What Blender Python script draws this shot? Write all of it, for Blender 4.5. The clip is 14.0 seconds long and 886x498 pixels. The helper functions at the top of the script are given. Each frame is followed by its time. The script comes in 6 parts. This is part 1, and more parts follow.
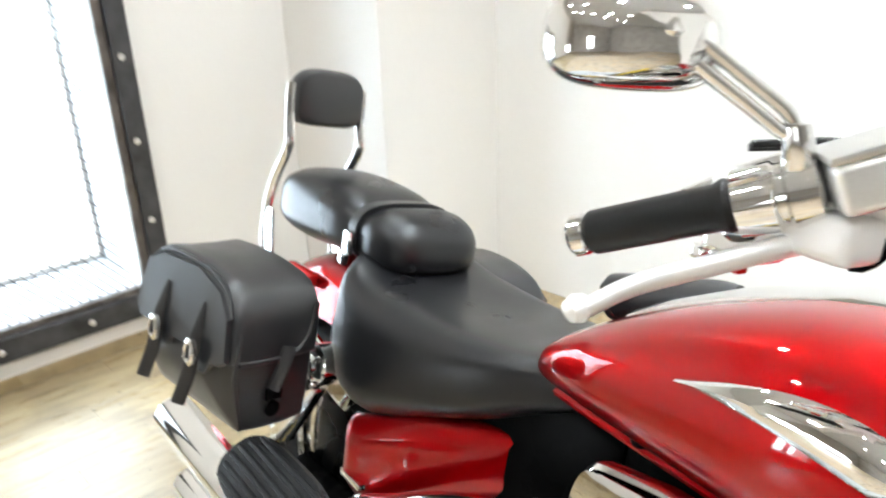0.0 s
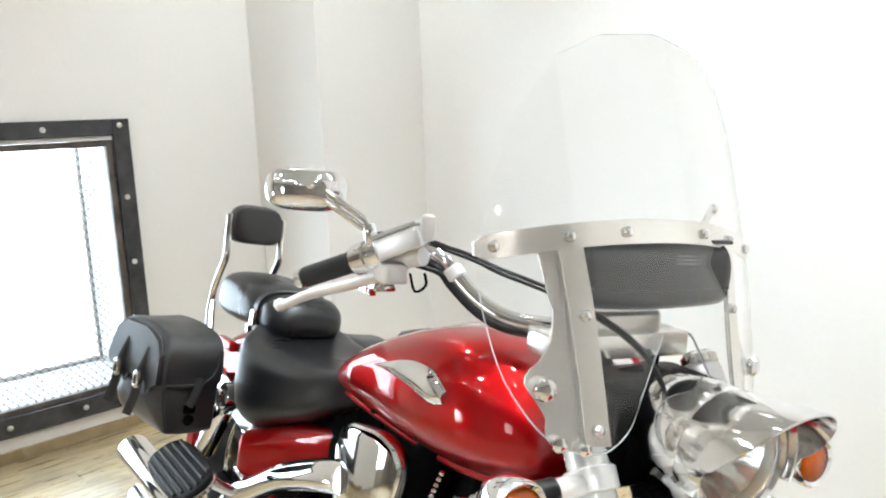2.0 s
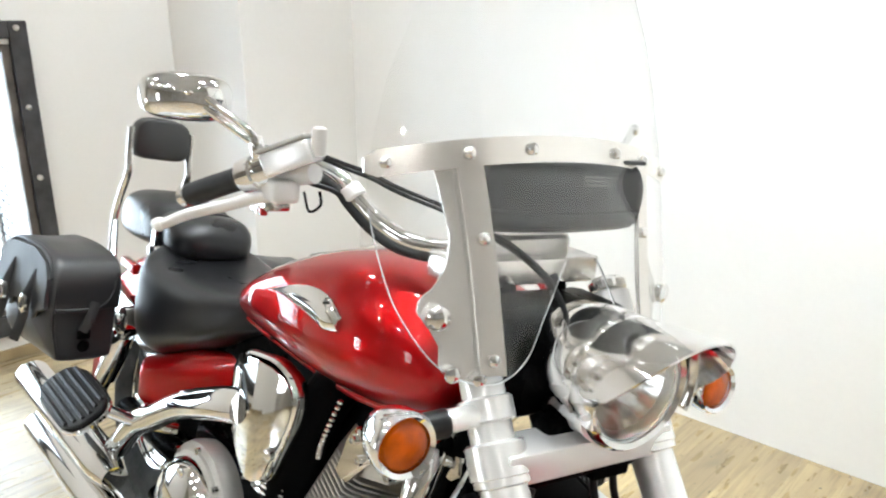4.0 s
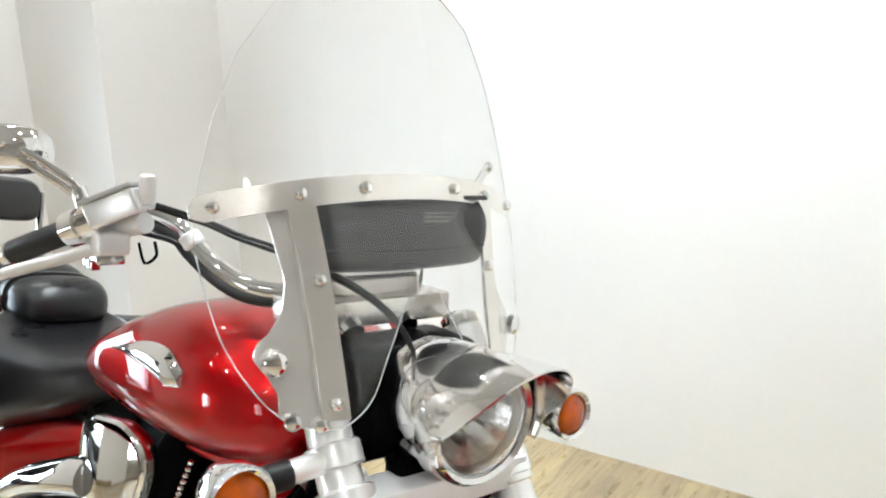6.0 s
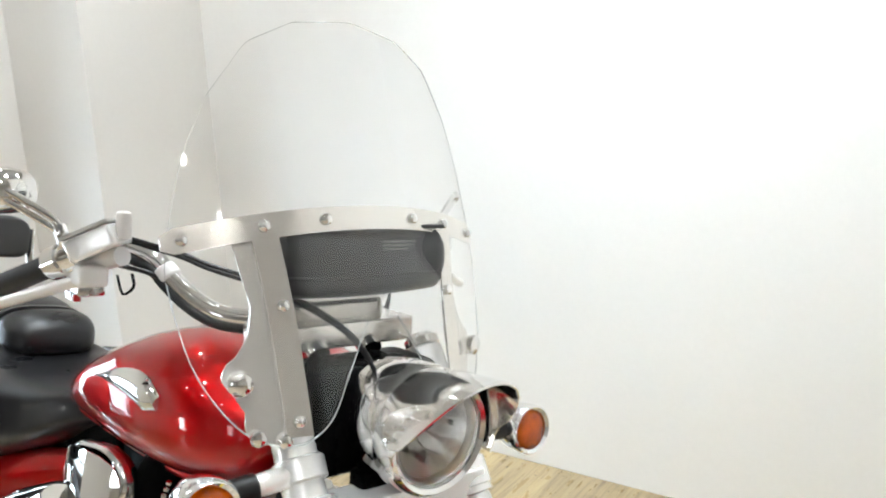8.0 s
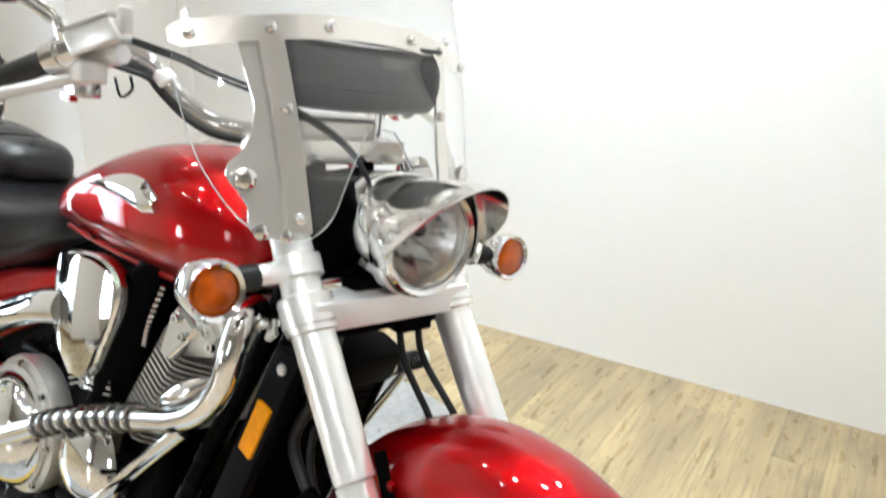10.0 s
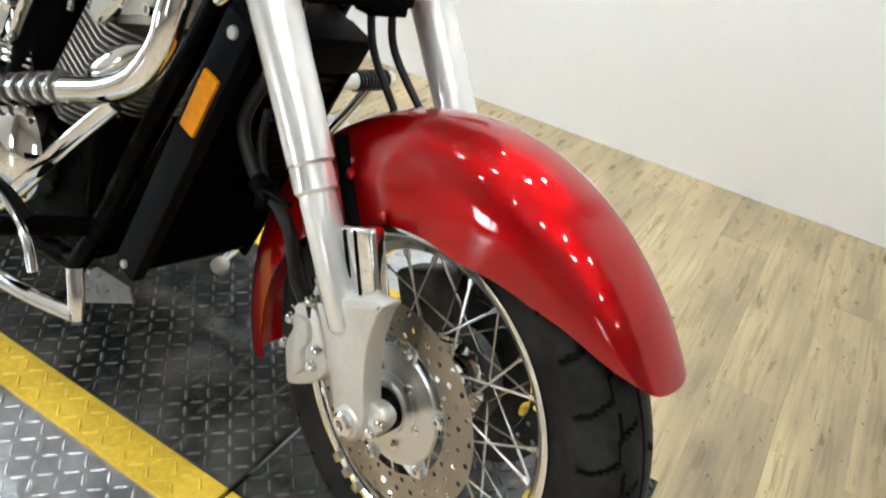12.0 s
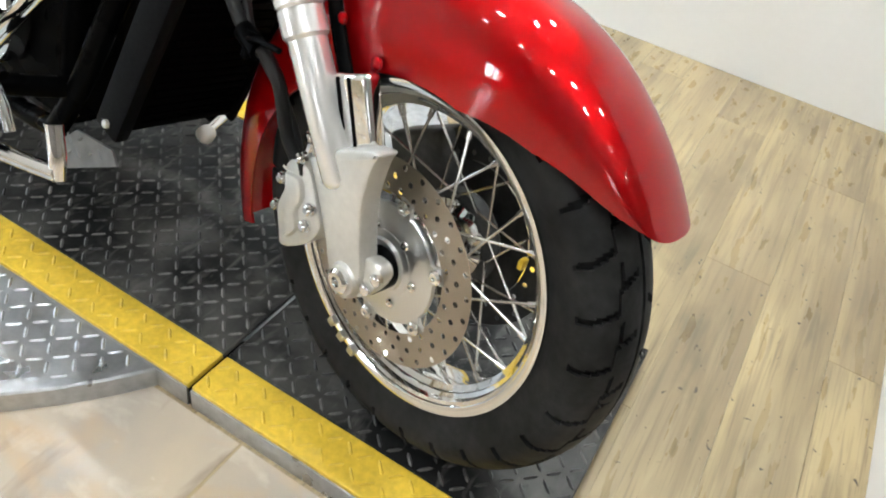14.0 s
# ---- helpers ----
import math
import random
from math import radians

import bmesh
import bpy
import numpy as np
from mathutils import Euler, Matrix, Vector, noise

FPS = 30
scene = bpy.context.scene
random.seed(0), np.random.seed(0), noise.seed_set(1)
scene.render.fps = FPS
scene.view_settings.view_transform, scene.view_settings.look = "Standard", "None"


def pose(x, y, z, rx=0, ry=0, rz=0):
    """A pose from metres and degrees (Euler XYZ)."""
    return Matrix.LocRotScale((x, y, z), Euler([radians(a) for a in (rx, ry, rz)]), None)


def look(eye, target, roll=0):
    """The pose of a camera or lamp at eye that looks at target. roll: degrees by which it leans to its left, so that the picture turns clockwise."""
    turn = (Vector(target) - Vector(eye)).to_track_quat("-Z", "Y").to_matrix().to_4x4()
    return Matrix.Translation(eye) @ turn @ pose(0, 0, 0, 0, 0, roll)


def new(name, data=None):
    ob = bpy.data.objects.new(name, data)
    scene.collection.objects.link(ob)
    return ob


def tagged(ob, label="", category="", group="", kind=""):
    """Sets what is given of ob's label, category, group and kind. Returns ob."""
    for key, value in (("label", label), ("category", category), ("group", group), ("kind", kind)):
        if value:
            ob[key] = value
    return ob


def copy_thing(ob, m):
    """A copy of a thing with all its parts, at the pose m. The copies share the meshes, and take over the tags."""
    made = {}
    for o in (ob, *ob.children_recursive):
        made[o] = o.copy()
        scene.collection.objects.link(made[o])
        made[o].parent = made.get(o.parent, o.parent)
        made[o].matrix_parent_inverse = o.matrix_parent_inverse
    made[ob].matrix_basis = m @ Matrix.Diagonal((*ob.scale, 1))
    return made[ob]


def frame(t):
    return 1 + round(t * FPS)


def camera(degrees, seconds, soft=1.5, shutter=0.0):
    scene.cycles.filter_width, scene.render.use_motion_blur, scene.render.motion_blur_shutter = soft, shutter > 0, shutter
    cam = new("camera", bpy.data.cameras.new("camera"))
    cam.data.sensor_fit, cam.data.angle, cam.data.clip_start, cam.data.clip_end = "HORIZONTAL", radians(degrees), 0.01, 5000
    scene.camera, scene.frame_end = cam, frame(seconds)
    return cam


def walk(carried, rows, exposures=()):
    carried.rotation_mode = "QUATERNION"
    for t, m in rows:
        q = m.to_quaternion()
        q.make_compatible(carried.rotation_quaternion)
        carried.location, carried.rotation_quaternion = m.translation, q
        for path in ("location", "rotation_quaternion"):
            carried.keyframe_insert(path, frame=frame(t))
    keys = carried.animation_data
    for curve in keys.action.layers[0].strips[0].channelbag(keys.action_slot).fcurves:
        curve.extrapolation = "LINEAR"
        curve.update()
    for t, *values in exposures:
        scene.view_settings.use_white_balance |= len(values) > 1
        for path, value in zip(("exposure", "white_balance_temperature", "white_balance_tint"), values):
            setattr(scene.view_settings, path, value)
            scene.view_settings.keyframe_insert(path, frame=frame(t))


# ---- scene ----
cam = camera(61.5, 14.0, soft=2.0, shutter=0.4)
PATH = [
    (0, (-0.543, -0.535, 1.328), (-1.898, 0.745, 0.603), -2.2),
    (0.2, (-0.459, -0.512, 1.324), (-1.938, 0.672, 0.683), -4.9),
    (0.5, (-0.314, -0.485, 1.337), (-1.9, 0.577, 0.741), -1.9),
    (0.8, (-0.146, -0.477, 1.355), (-1.78, 0.531, 0.795), -2.4),
    (1, (-0.072, -0.488, 1.343), (-1.674, 0.584, 0.811), -2.6),
    (1.2, (-0.001, -0.52, 1.338), (-1.531, 0.663, 0.828), -4.1),
    (1.5, (0.111, -0.63, 1.349), (-1.311, 0.691, 0.864), -3.0),
    (2, (0.223, -0.733, 1.393), (-1.224, 0.597, 1.025), -2.0),
    (2.2, (0.225, -0.736, 1.397), (-1.251, 0.554, 1.0), -1.6),
    (4.3, (0.214, -0.609, 1.351), (-1.058, 0.822, 0.773), -0.3),
    (4.5, (0.219, -0.601, 1.34), (-1.026, 0.863, 0.789), -0.3),
    (5, (0.235, -0.584, 1.342), (-0.951, 0.939, 0.82), -0.8),
    (5.5, (0.258, -0.572, 1.35), (-0.883, 0.994, 0.855), -1.5),
    (6, (0.277, -0.567, 1.354), (-0.848, 1.023, 0.899), -1.6),
    (6.5, (0.29, -0.561, 1.365), (-0.816, 1.051, 0.942), -1.8),
    (7, (0.322, -0.556, 1.382), (-0.796, 1.054, 0.984), -3.2),
    (7.2, (0.334, -0.562, 1.379), (-0.793, 1.049, 1.009), -2.8),
    (9.3, (0.395, -0.67, 1.313), (-0.682, 0.951, 0.854), -1.7),
    (9.5, (0.387, -0.684, 1.297), (-0.674, 0.94, 0.811), -1.0),
    (10, (0.368, -0.69, 1.254), (-0.633, 0.92, 0.614), 1.3),
    (10.5, (0.353, -0.675, 1.19), (-0.551, 0.922, 0.395), 3.3),
    (11, (0.341, -0.667, 1.141), (-0.5, 0.899, 0.225), 6.1),
    (11.5, (0.329, -0.663, 1.095), (-0.449, 0.867, 0.068), 8.2),
    (12, (0.327, -0.662, 1.065), (-0.402, 0.834, -0.044), 9.7),
    (12.5, (0.329, -0.664, 1.031), (-0.339, 0.789, -0.17), 11.8),
    (13, (0.331, -0.672, 1.0), (-0.3, 0.743, -0.265), 13.2),
    (13.5, (0.335, -0.68, 0.982), (-0.271, 0.717, -0.315), 13.6),
    (14, (0.33, -0.675, 1.0), (-0.259, 0.716, -0.31), 11.7),
]
walk(cam, [(t, look(eye, target, roll)) for t, eye, target, roll in PATH], [(0.0, 0.35), (0.5, 0.2), (1.5, 0.02), (4.5, 0.1), (5.0, 0.06), (6.0, -0.02), (7.0, -0.12), (9.5, 0.0), (10.5, 0.0), (11.0, -0.05), (12.5, -0.1), (14.0, -0.02)])

# ---- world, lights ----
ROOM_Z = 3.2
wd = bpy.data.worlds.new("sky")
scene.world = wd
wd.use_nodes = True
wn = wd.node_tree.nodes
sky = wn.new("ShaderNodeTexSky")
sky.sky_type, sky.sun_disc, sky.sun_elevation, sky.sun_rotation = "NISHITA", False, radians(40), radians(200)
wn["Background"].inputs["Strength"].default_value = 0.15
wd.node_tree.links.new(sky.outputs[0], wn["Background"].inputs["Color"])
scene.view_settings.exposure = 0.0


def lamp(name, kind, m, energy, size=1.0, size_y=None, color=(1, 1, 1), spread=180):
    d = bpy.data.lights.new(name, kind)
    d.energy, d.color = energy, color
    if kind == "AREA":
        d.shape, d.size = ("RECTANGLE", size) if size_y else ("DISK", size)
        d.spread = radians(spread)
        if size_y:
            d.size_y = size_y
    elif kind == "SUN":
        d.angle = size
    ob = new(name, d)
    ob.matrix_basis = m
    return tagged(ob, kind="structure")


LAMPS = [(-2.4, 0.95, 9), (-2.4, -0.9, 6), (-1.0, 1.15, 15), (-1.35, -0.75, 4), (-0.05, 1.25, 17), (-0.4, 0.25, 6), (0.3, -1.35, 9), (1.15, -0.7, 2)]
LAMPS += [(-2.4 + 0.95 * i, -2.1, 6.5) for i in range(6)]
for lx, ly, watts in LAMPS:
    lamp("ceiling_lamp_light", "AREA", look((lx, ly, ROOM_Z - 0.08), (lx, ly, 0)), watts, 0.12, color=(0.84, 0.94, 1.0), spread=84 if ly > 1 else 100)
lamp("shop_window_daylight", "AREA", look((0.4, -6.3, 1.45), (-0.1, 0, 1.0)), 7, 0.7, 1.2, (0.92, 0.95, 1.0))


# ---- materials ----
def mat(name, color, rough=0.5, metal=0.0, vary=0.0, scale=8.0, fine=0.0, fine_scale=150.0, bump=0.0, bump_scale=200.0, coat=0.0, trans=0.0, ior=1.45, emit=0.0, rand=0.0, spec=0.5, rough_vary=0.0, stretch=(1, 1, 1)):
    m = bpy.data.materials.new(name)
    m.use_nodes = True
    nt = m.node_tree
    b = nt.nodes["Principled BSDF"]
    b.inputs["Base Color"].default_value = (*color, 1)
    b.inputs["Roughness"].default_value, b.inputs["Metallic"].default_value = rough, metal
    b.inputs["Coat Weight"].default_value, b.inputs["Coat Roughness"].default_value = coat, 0.03
    b.inputs["Transmission Weight"].default_value, b.inputs["IOR"].default_value = trans, ior
    b.inputs["Specular IOR Level"].default_value = spec
    if emit:
        b.inputs["Emission Color"].default_value, b.inputs["Emission Strength"].default_value = (*color, 1), emit
    tc = nt.nodes.new("ShaderNodeTexCoord")
    mp = nt.nodes.new("ShaderNodeMapping")
    mp.inputs["Scale"].default_value = stretch
    nt.links.new(tc.outputs["Object"], mp.inputs[0])

    def noise_of(s, detail=4):
        n = nt.nodes.new("ShaderNodeTexNoise")
        n.inputs["Scale"].default_value, n.inputs["Detail"].default_value = s, detail
        nt.links.new(mp.outputs[0], n.inputs["Vector"])
        return n.outputs["Fac"]

    factor = None
    for amount, s in ((vary, scale), (fine, fine_scale)):
        if amount:
            r = nt.nodes.new("ShaderNodeMapRange")
            r.inputs["From Min"].default_value, r.inputs["From Max"].default_value = 0.25, 0.75
            r.inputs["To Min"].default_value, r.inputs["To Max"].default_value = 1 - amount, 1 + amount
            nt.links.new(noise_of(s), r.inputs[0])
            if factor is None:
                factor = r.outputs[0]
            else:
                mm = nt.nodes.new("ShaderNodeMath")
                mm.operation = "MULTIPLY"
                nt.links.new(factor, mm.inputs[0]), nt.links.new(r.outputs[0], mm.inputs[1])
                factor = mm.outputs[0]
    if rand:
        oi = nt.nodes.new("ShaderNodeObjectInfo")
        r = nt.nodes.new("ShaderNodeMapRange")
        r.inputs["To Min"].default_value, r.inputs["To Max"].default_value = 1 - rand, 1 + rand
        nt.links.new(oi.outputs["Random"], r.inputs[0])
        if factor is None:
            factor = r.outputs[0]
        else:
            mm = nt.nodes.new("ShaderNodeMath")
            mm.operation = "MULTIPLY"
            nt.links.new(factor, mm.inputs[0]), nt.links.new(r.outputs[0], mm.inputs[1])
            factor = mm.outputs[0]
    if factor is not None:
        v = nt.nodes.new("ShaderNodeVectorMath")
        v.operation = "SCALE"
        v.inputs[0].default_value = color
        nt.links.new(factor, v.inputs["Scale"])
        nt.links.new(v.outputs[0], b.inputs["Base Color"])
    if rough_vary:
        r = nt.nodes.new("ShaderNodeMapRange")
        r.inputs["From Min"].default_value, r.inputs["From Max"].default_value = 0.3, 0.7
        r.inputs["To Min"].default_value, r.inputs["To Max"].default_value = max(0.0, rough - rough_vary), rough + rough_vary
        nt.links.new(noise_of(scale * 1.7), r.inputs[0])
        nt.links.new(r.outputs[0], b.inputs["Roughness"])
    if bump:
        bp = nt.nodes.new("ShaderNodeBump")
        bp.inputs["Strength"].default_value, bp.inputs["Distance"].default_value = bump, 0.002
        nt.links.new(noise_of(bump_scale, 6), bp.inputs["Height"])
        nt.links.new(bp.outputs[0], b.inputs["Normal"])
    return m


CHROME = mat("chrome", (0.82, 0.82, 0.81), 0.045, 1.0)
LEVER = mat("pale_satin_alloy", (0.82, 0.81, 0.80), 0.36, 0.45, vary=0.04, scale=20)
SATIN = mat("satin_aluminium", (0.72, 0.72, 0.71), 0.3, 1.0, vary=0.03, scale=3)
FORKPAINT = mat("bright_silver_finish", (0.9, 0.895, 0.885), 0.27, 0.68, vary=0.03, scale=3, fine=0.03, fine_scale=300)
ALLOY = mat("cast_alloy", (0.66, 0.645, 0.605), 0.4, 0.65, vary=0.08, scale=14, fine=0.05, fine_scale=120, bump=0.15, bump_scale=300)
FIN = mat("dull_cast_fins", (0.52, 0.5, 0.47), 0.38, 0.9, vary=0.15, scale=14, fine=0.1, fine_scale=120)
RIBSTEEL = mat("dark_heat_shield_steel", (0.3, 0.29, 0.28), 0.22, 1.0, vary=0.15, scale=30)
SPOKE = mat("zinc_spoke_steel", (0.62, 0.61, 0.59), 0.24, 1.0)
STEEL = mat("brushed_steel", (0.56, 0.54, 0.51), 0.26, 1.0, vary=0.06, scale=20, fine=0.04, fine_scale=400)
RED = mat("candy_red_paint", (0.39, 0.001, 0.003), 0.37, 0.85, vary=0.05, scale=3, fine=0.08, fine_scale=900, coat=1.0, spec=0.12)
RED.node_tree.nodes["Principled BSDF"].inputs["Specular Tint"].default_value = (0.55, 0.01, 0.015, 1)
LEATHER = mat("black_leather", (0.013, 0.013, 0.014), 0.36, 0.0, vary=0.2, scale=6, bump=0.05, bump_scale=420, rough_vary=0.07, spec=0.75)
VINYL = mat("black_seat_vinyl", (0.00665, 0.00665, 0.0076), 0.3, 0.0, vary=0.15, scale=5, bump=0.12, bump_scale=600, rough_vary=0.04, spec=0.5)
BLACK = mat("black_paint", (0.002, 0.002, 0.0021), 0.28, 0.0, vary=0.1, rough_vary=0.1, spec=0.03)
PLASTIC = mat("black_plastic", (0.0022, 0.0022, 0.0023), 0.45, 0.0, vary=0.15, scale=12, bump=0.1, spec=0.02)
RUBBER = mat("tyre_rubber", (0.017, 0.0168, 0.0165), 0.6, 0.0, vary=0.6, scale=12, fine=0.3, fine_scale=70, bump=0.25, bump_scale=120, rough_vary=0.12, spec=0.16)
# Same tyre rubber, with the grooves' shade put into its colour.
GROOVE = mat("groove_shade_rubber", (0.006, 0.006, 0.006), 0.6, spec=0.1)
HOSE = mat("black_rubber", (0.007, 0.007, 0.007), 0.42, 0.0, vary=0.3, scale=20, bump=0.12, bump_scale=200, spec=0.35)
AMBER = mat("amber_lens", (0.46, 0.075, 0.001), 0.1, 0.0, vary=0.45, scale=38, bump=0.6, bump_scale=160, coat=0.4, spec=0.3)
GLASS = mat("lens_glass", (0.97, 0.98, 0.98), 0.02, 0.0, trans=1.0, ior=1.45, bump=0.05, bump_scale=40)
CLEAR = mat("clear_polycarbonate", (0.997, 0.997, 0.995), 0.01, 0.0, trans=1.0, ior=1.45)
WALL = mat("white_wall_paint", (0.83, 0.82, 0.80), 0.55, 0.0, vary=0.02, scale=1.2, fine=0.01, fine_scale=60, bump=0.05, bump_scale=90)
CEIL = mat("pale_ceiling", (0.6, 0.6, 0.59), 0.8, vary=0.05, scale=1)
# Made-up tone, mainly for unseen walls, to give the chrome dark reflections.
DIM = mat("dim_taupe_surround", (0.46, 0.435, 0.40), 0.7, vary=0.2, scale=1.5)
FRAMEPAINT = mat("worn_black_window_paint", (0.045, 0.045, 0.048), 0.45, 0.0, vary=0.5, scale=14, bump=0.3, bump_scale=60)
YELLOW = mat("worn_yellow_paint", (0.66, 0.44, 0.04), 0.42, 0.0, vary=0.14, scale=11, fine=0.16, fine_scale=80, bump=0.25, rough_vary=0.1)
BLACKPLATE = mat("worn_black_plate", (0.0125, 0.0125, 0.012), 0.42, 0.0, vary=0.95, scale=3.5, fine=0.6, fine_scale=40, bump=0.25, bump_scale=90, rough_vary=0.14, spec=0.18)
SILVERPLATE = mat("bare_tread_plate", (0.47, 0.48, 0.49), 0.36, 0.9, vary=0.2, scale=7, fine=0.15, fine_scale=60, rough_vary=0.12)
WORN = mat("worn_lug_tops", (0.03, 0.03, 0.029), 0.45, 0.1, vary=0.7, scale=6, fine=0.3, fine_scale=60)


def placed_material(m):
    """Node helpers for a material laid out over the place, shifted from piece to piece."""
    nt = m.node_tree
    b = nt.nodes["Principled BSDF"]
    geo, oi = nt.nodes.new("ShaderNodeNewGeometry"), nt.nodes.new("ShaderNodeObjectInfo")
    add = nt.nodes.new("ShaderNodeVectorMath")
    add.operation = "MULTIPLY_ADD"
    add.inputs[1].default_value = (1, 1, 1)
    mul = nt.nodes.new("ShaderNodeVectorMath")
    mul.operation = "SCALE"
    mul.inputs[0].default_value = (7.0, 13.0, 0.0)
    nt.links.new(oi.outputs["Random"], mul.inputs["Scale"])
    nt.links.new(geo.outputs["Position"], add.inputs[0]), nt.links.new(mul.outputs[0], add.inputs[2])

    def layer(stretch, scale, detail, lo, hi):
        mp = nt.nodes.new("ShaderNodeMapping")
        mp.inputs["Scale"].default_value = stretch
        n = nt.nodes.new("ShaderNodeTexNoise")
        n.inputs["Scale"].default_value, n.inputs["Detail"].default_value, n.inputs["Distortion"].default_value = scale, detail, 0.4
        r = nt.nodes.new("ShaderNodeMapRange")
        r.inputs["From Min"].default_value, r.inputs["From Max"].default_value = lo, hi
        nt.links.new(add.outputs[0], mp.inputs[0]), nt.links.new(mp.outputs[0], n.inputs["Vector"]), nt.links.new(n.outputs["Fac"], r.inputs[0])
        return r.outputs[0]

    def mixed(fac, a, c):
        mx = nt.nodes.new("ShaderNodeMix")
        mx.data_type = "RGBA"
        nt.links.new(fac, mx.inputs[0])
        for k, v in ((6, a), (7, c)):
            if isinstance(v, tuple):
                mx.inputs[k].default_value = (*v, 1)
            else:
                nt.links.new(v, mx.inputs[k])
        return mx.outputs[2]

    return b, nt, layer, mixed


def plank_material():
    m = mat("weathered_vinyl_plank", (0.45, 0.36, 0.22), 0.31, rough_vary=0.07, spec=0.65, scale=3, bump=0.05, bump_scale=50, stretch=(5, 0.8, 1))
    b, nt, layer, mixed = placed_material(m)
    base = mixed(layer((3.4, 0.75, 1), 1.5, 5, 0.38, 0.66), (0.40, 0.305, 0.163), (0.24, 0.18, 0.105))
    grain = mixed(layer((24, 1.3, 1), 2.2, 8, 0.5, 0.76), base, (0.14, 0.104, 0.062))
    pale = mixed(layer((11, 1.2, 1), 2.4, 7, 0.56, 0.95), grain, (0.44, 0.35, 0.2))
    streak = mixed(layer((70, 2.0, 1), 2.6, 8, 0.52, 0.74), pale, (0.2, 0.15, 0.088))
    knots = mixed(layer((7, 4.5, 1), 9.0, 1, 0.74, 0.79), streak, (0.06, 0.045, 0.03))
    smoke = mixed(layer((2.4, 1.1, 1), 3.0, 7, 0.56, 0.82), knots, (0.10, 0.076, 0.048))
    specks = mixed(layer((5, 4, 1), 14.0, 2, 0.72, 0.76), smoke, (0.05, 0.036, 0.022))
    nt.links.new(specks, b.inputs["Base Color"])
    return m


def tile_material():
    m = mat("marbled_stone_tile", (0.5, 0.4, 0.28), 0.22, rough_vary=0.08, scale=4, bump=0.12, bump_scale=40)
    b, nt, layer, mixed = placed_material(m)
    base = mixed(layer((1.2, 0.7, 1), 3.0, 5, 0.35, 0.65), (0.52, 0.42, 0.30), (0.40, 0.345, 0.285))
    warm = mixed(layer((0.8, 1.6, 1), 4.0, 6, 0.5, 0.72), base, (0.55, 0.36, 0.19))
    vein = mixed(layer((3.5, 1.0, 1), 3.2, 7, 0.54, 0.66), warm, (0.28, 0.22, 0.17))
    pale = mixed(layer((2.0, 3.0, 1), 5.0, 6, 0.55, 0.8), vein, (0.62, 0.54, 0.44))
    nt.links.new(pale, b.inputs["Base Color"])
    return m


def worn_plate(m, k=1.0):
    b, nt, layer, mixed = placed_material(m)
    dust = mixed(layer((1, 1.4, 1), 5.5, 7, 0.42, 0.7), (0.008 * k, 0.008 * k, 0.008 * k), (0.085 * k, 0.082 * k, 0.075 * k))
    scuff = mixed(layer((3, 1, 1), 16, 8, 0.55, 0.8), dust, (0.11 * k, 0.105 * k, 0.097 * k))
    spots = mixed(layer((1, 1, 1), 45, 3, 0.68, 0.78), scuff, (0.004, 0.004, 0.004))
    nt.links.new(spots, b.inputs["Base Color"])


worn_plate(BLACKPLATE)
worn_plate(WORN, 1.7)
PLANK = plank_material()
TILE = tile_material()
JOINT = mat("joint_filler", (0.34, 0.27, 0.17), 0.7, vary=0.2)
RED_DARK = mat("red_reflector_plastic", (0.5, 0.01, 0.01), 0.2, 0.0, coat=0.5)
BULB = mat("ceiling_lamp_face", (1.0, 0.985, 0.96), 0.5, emit=180)
OUTSIDE = mat("bright_daylight", (0.78, 0.9, 1.0), 0.5, emit=8)
DISCSTEEL = mat("worn_disc_steel", (0.64, 0.575, 0.49), 0.3, 1.0, vary=0.08, scale=20, fine=0.06, fine_scale=400)
# Metal of the wheel's far side, its shade put into the colour.
SHADED = mat("shaded_far_metal", (0.06, 0.058, 0.055), 0.55, 0.3, vary=0.4, scale=16, fine=0.3, fine_scale=90, bump=0.3)
HAZE = mat("hazy_street_daylight", (0.9, 0.95, 1.0), 0.5, emit=4)
STREET = mat("bright_street_daylight", (0.84, 0.92, 1.0), 0.5, emit=24)
SHEEN = mat("satin_plate", (0.84, 0.81, 0.765), 0.24, 0.82, vary=0.04, scale=8, fine=0.03, fine_scale=250)
HAZY = mat("polished_hazy_chrome", (0.85, 0.845, 0.835), 0.09, 1.0, vary=0.02, scale=6)
WIRE = mat("galvanised_wire", (0.11, 0.11, 0.115), 0.5, 0.3, vary=0.2, scale=20)
WOODTRIM = mat("outside_timber", (0.58, 0.38, 0.24), 0.6, 0.0, vary=0.2, scale=12)


# ---- mesh helpers ----
def part(name, bm, material, parent=None, label="", m=None, smooth=True):
    me = bpy.data.meshes.new(name)
    bm.normal_update()
    bm.to_mesh(me)
    bm.free()
    me.materials.append(material)
    if smooth:
        me.shade_smooth()
        me.set_sharp_from_angle(angle=radians(38))
    ob = new(name, me)
    if m is not None:
        ob.matrix_basis = m
    if parent is not None:
        ob.parent = parent
        ob.matrix_parent_inverse = parent.matrix_basis.inverted() if parent.parent is None else (parent.parent.matrix_basis @ parent.parent.matrix_basis.inverted() @ parent.matrix_basis).inverted()
    return tagged(ob, label)


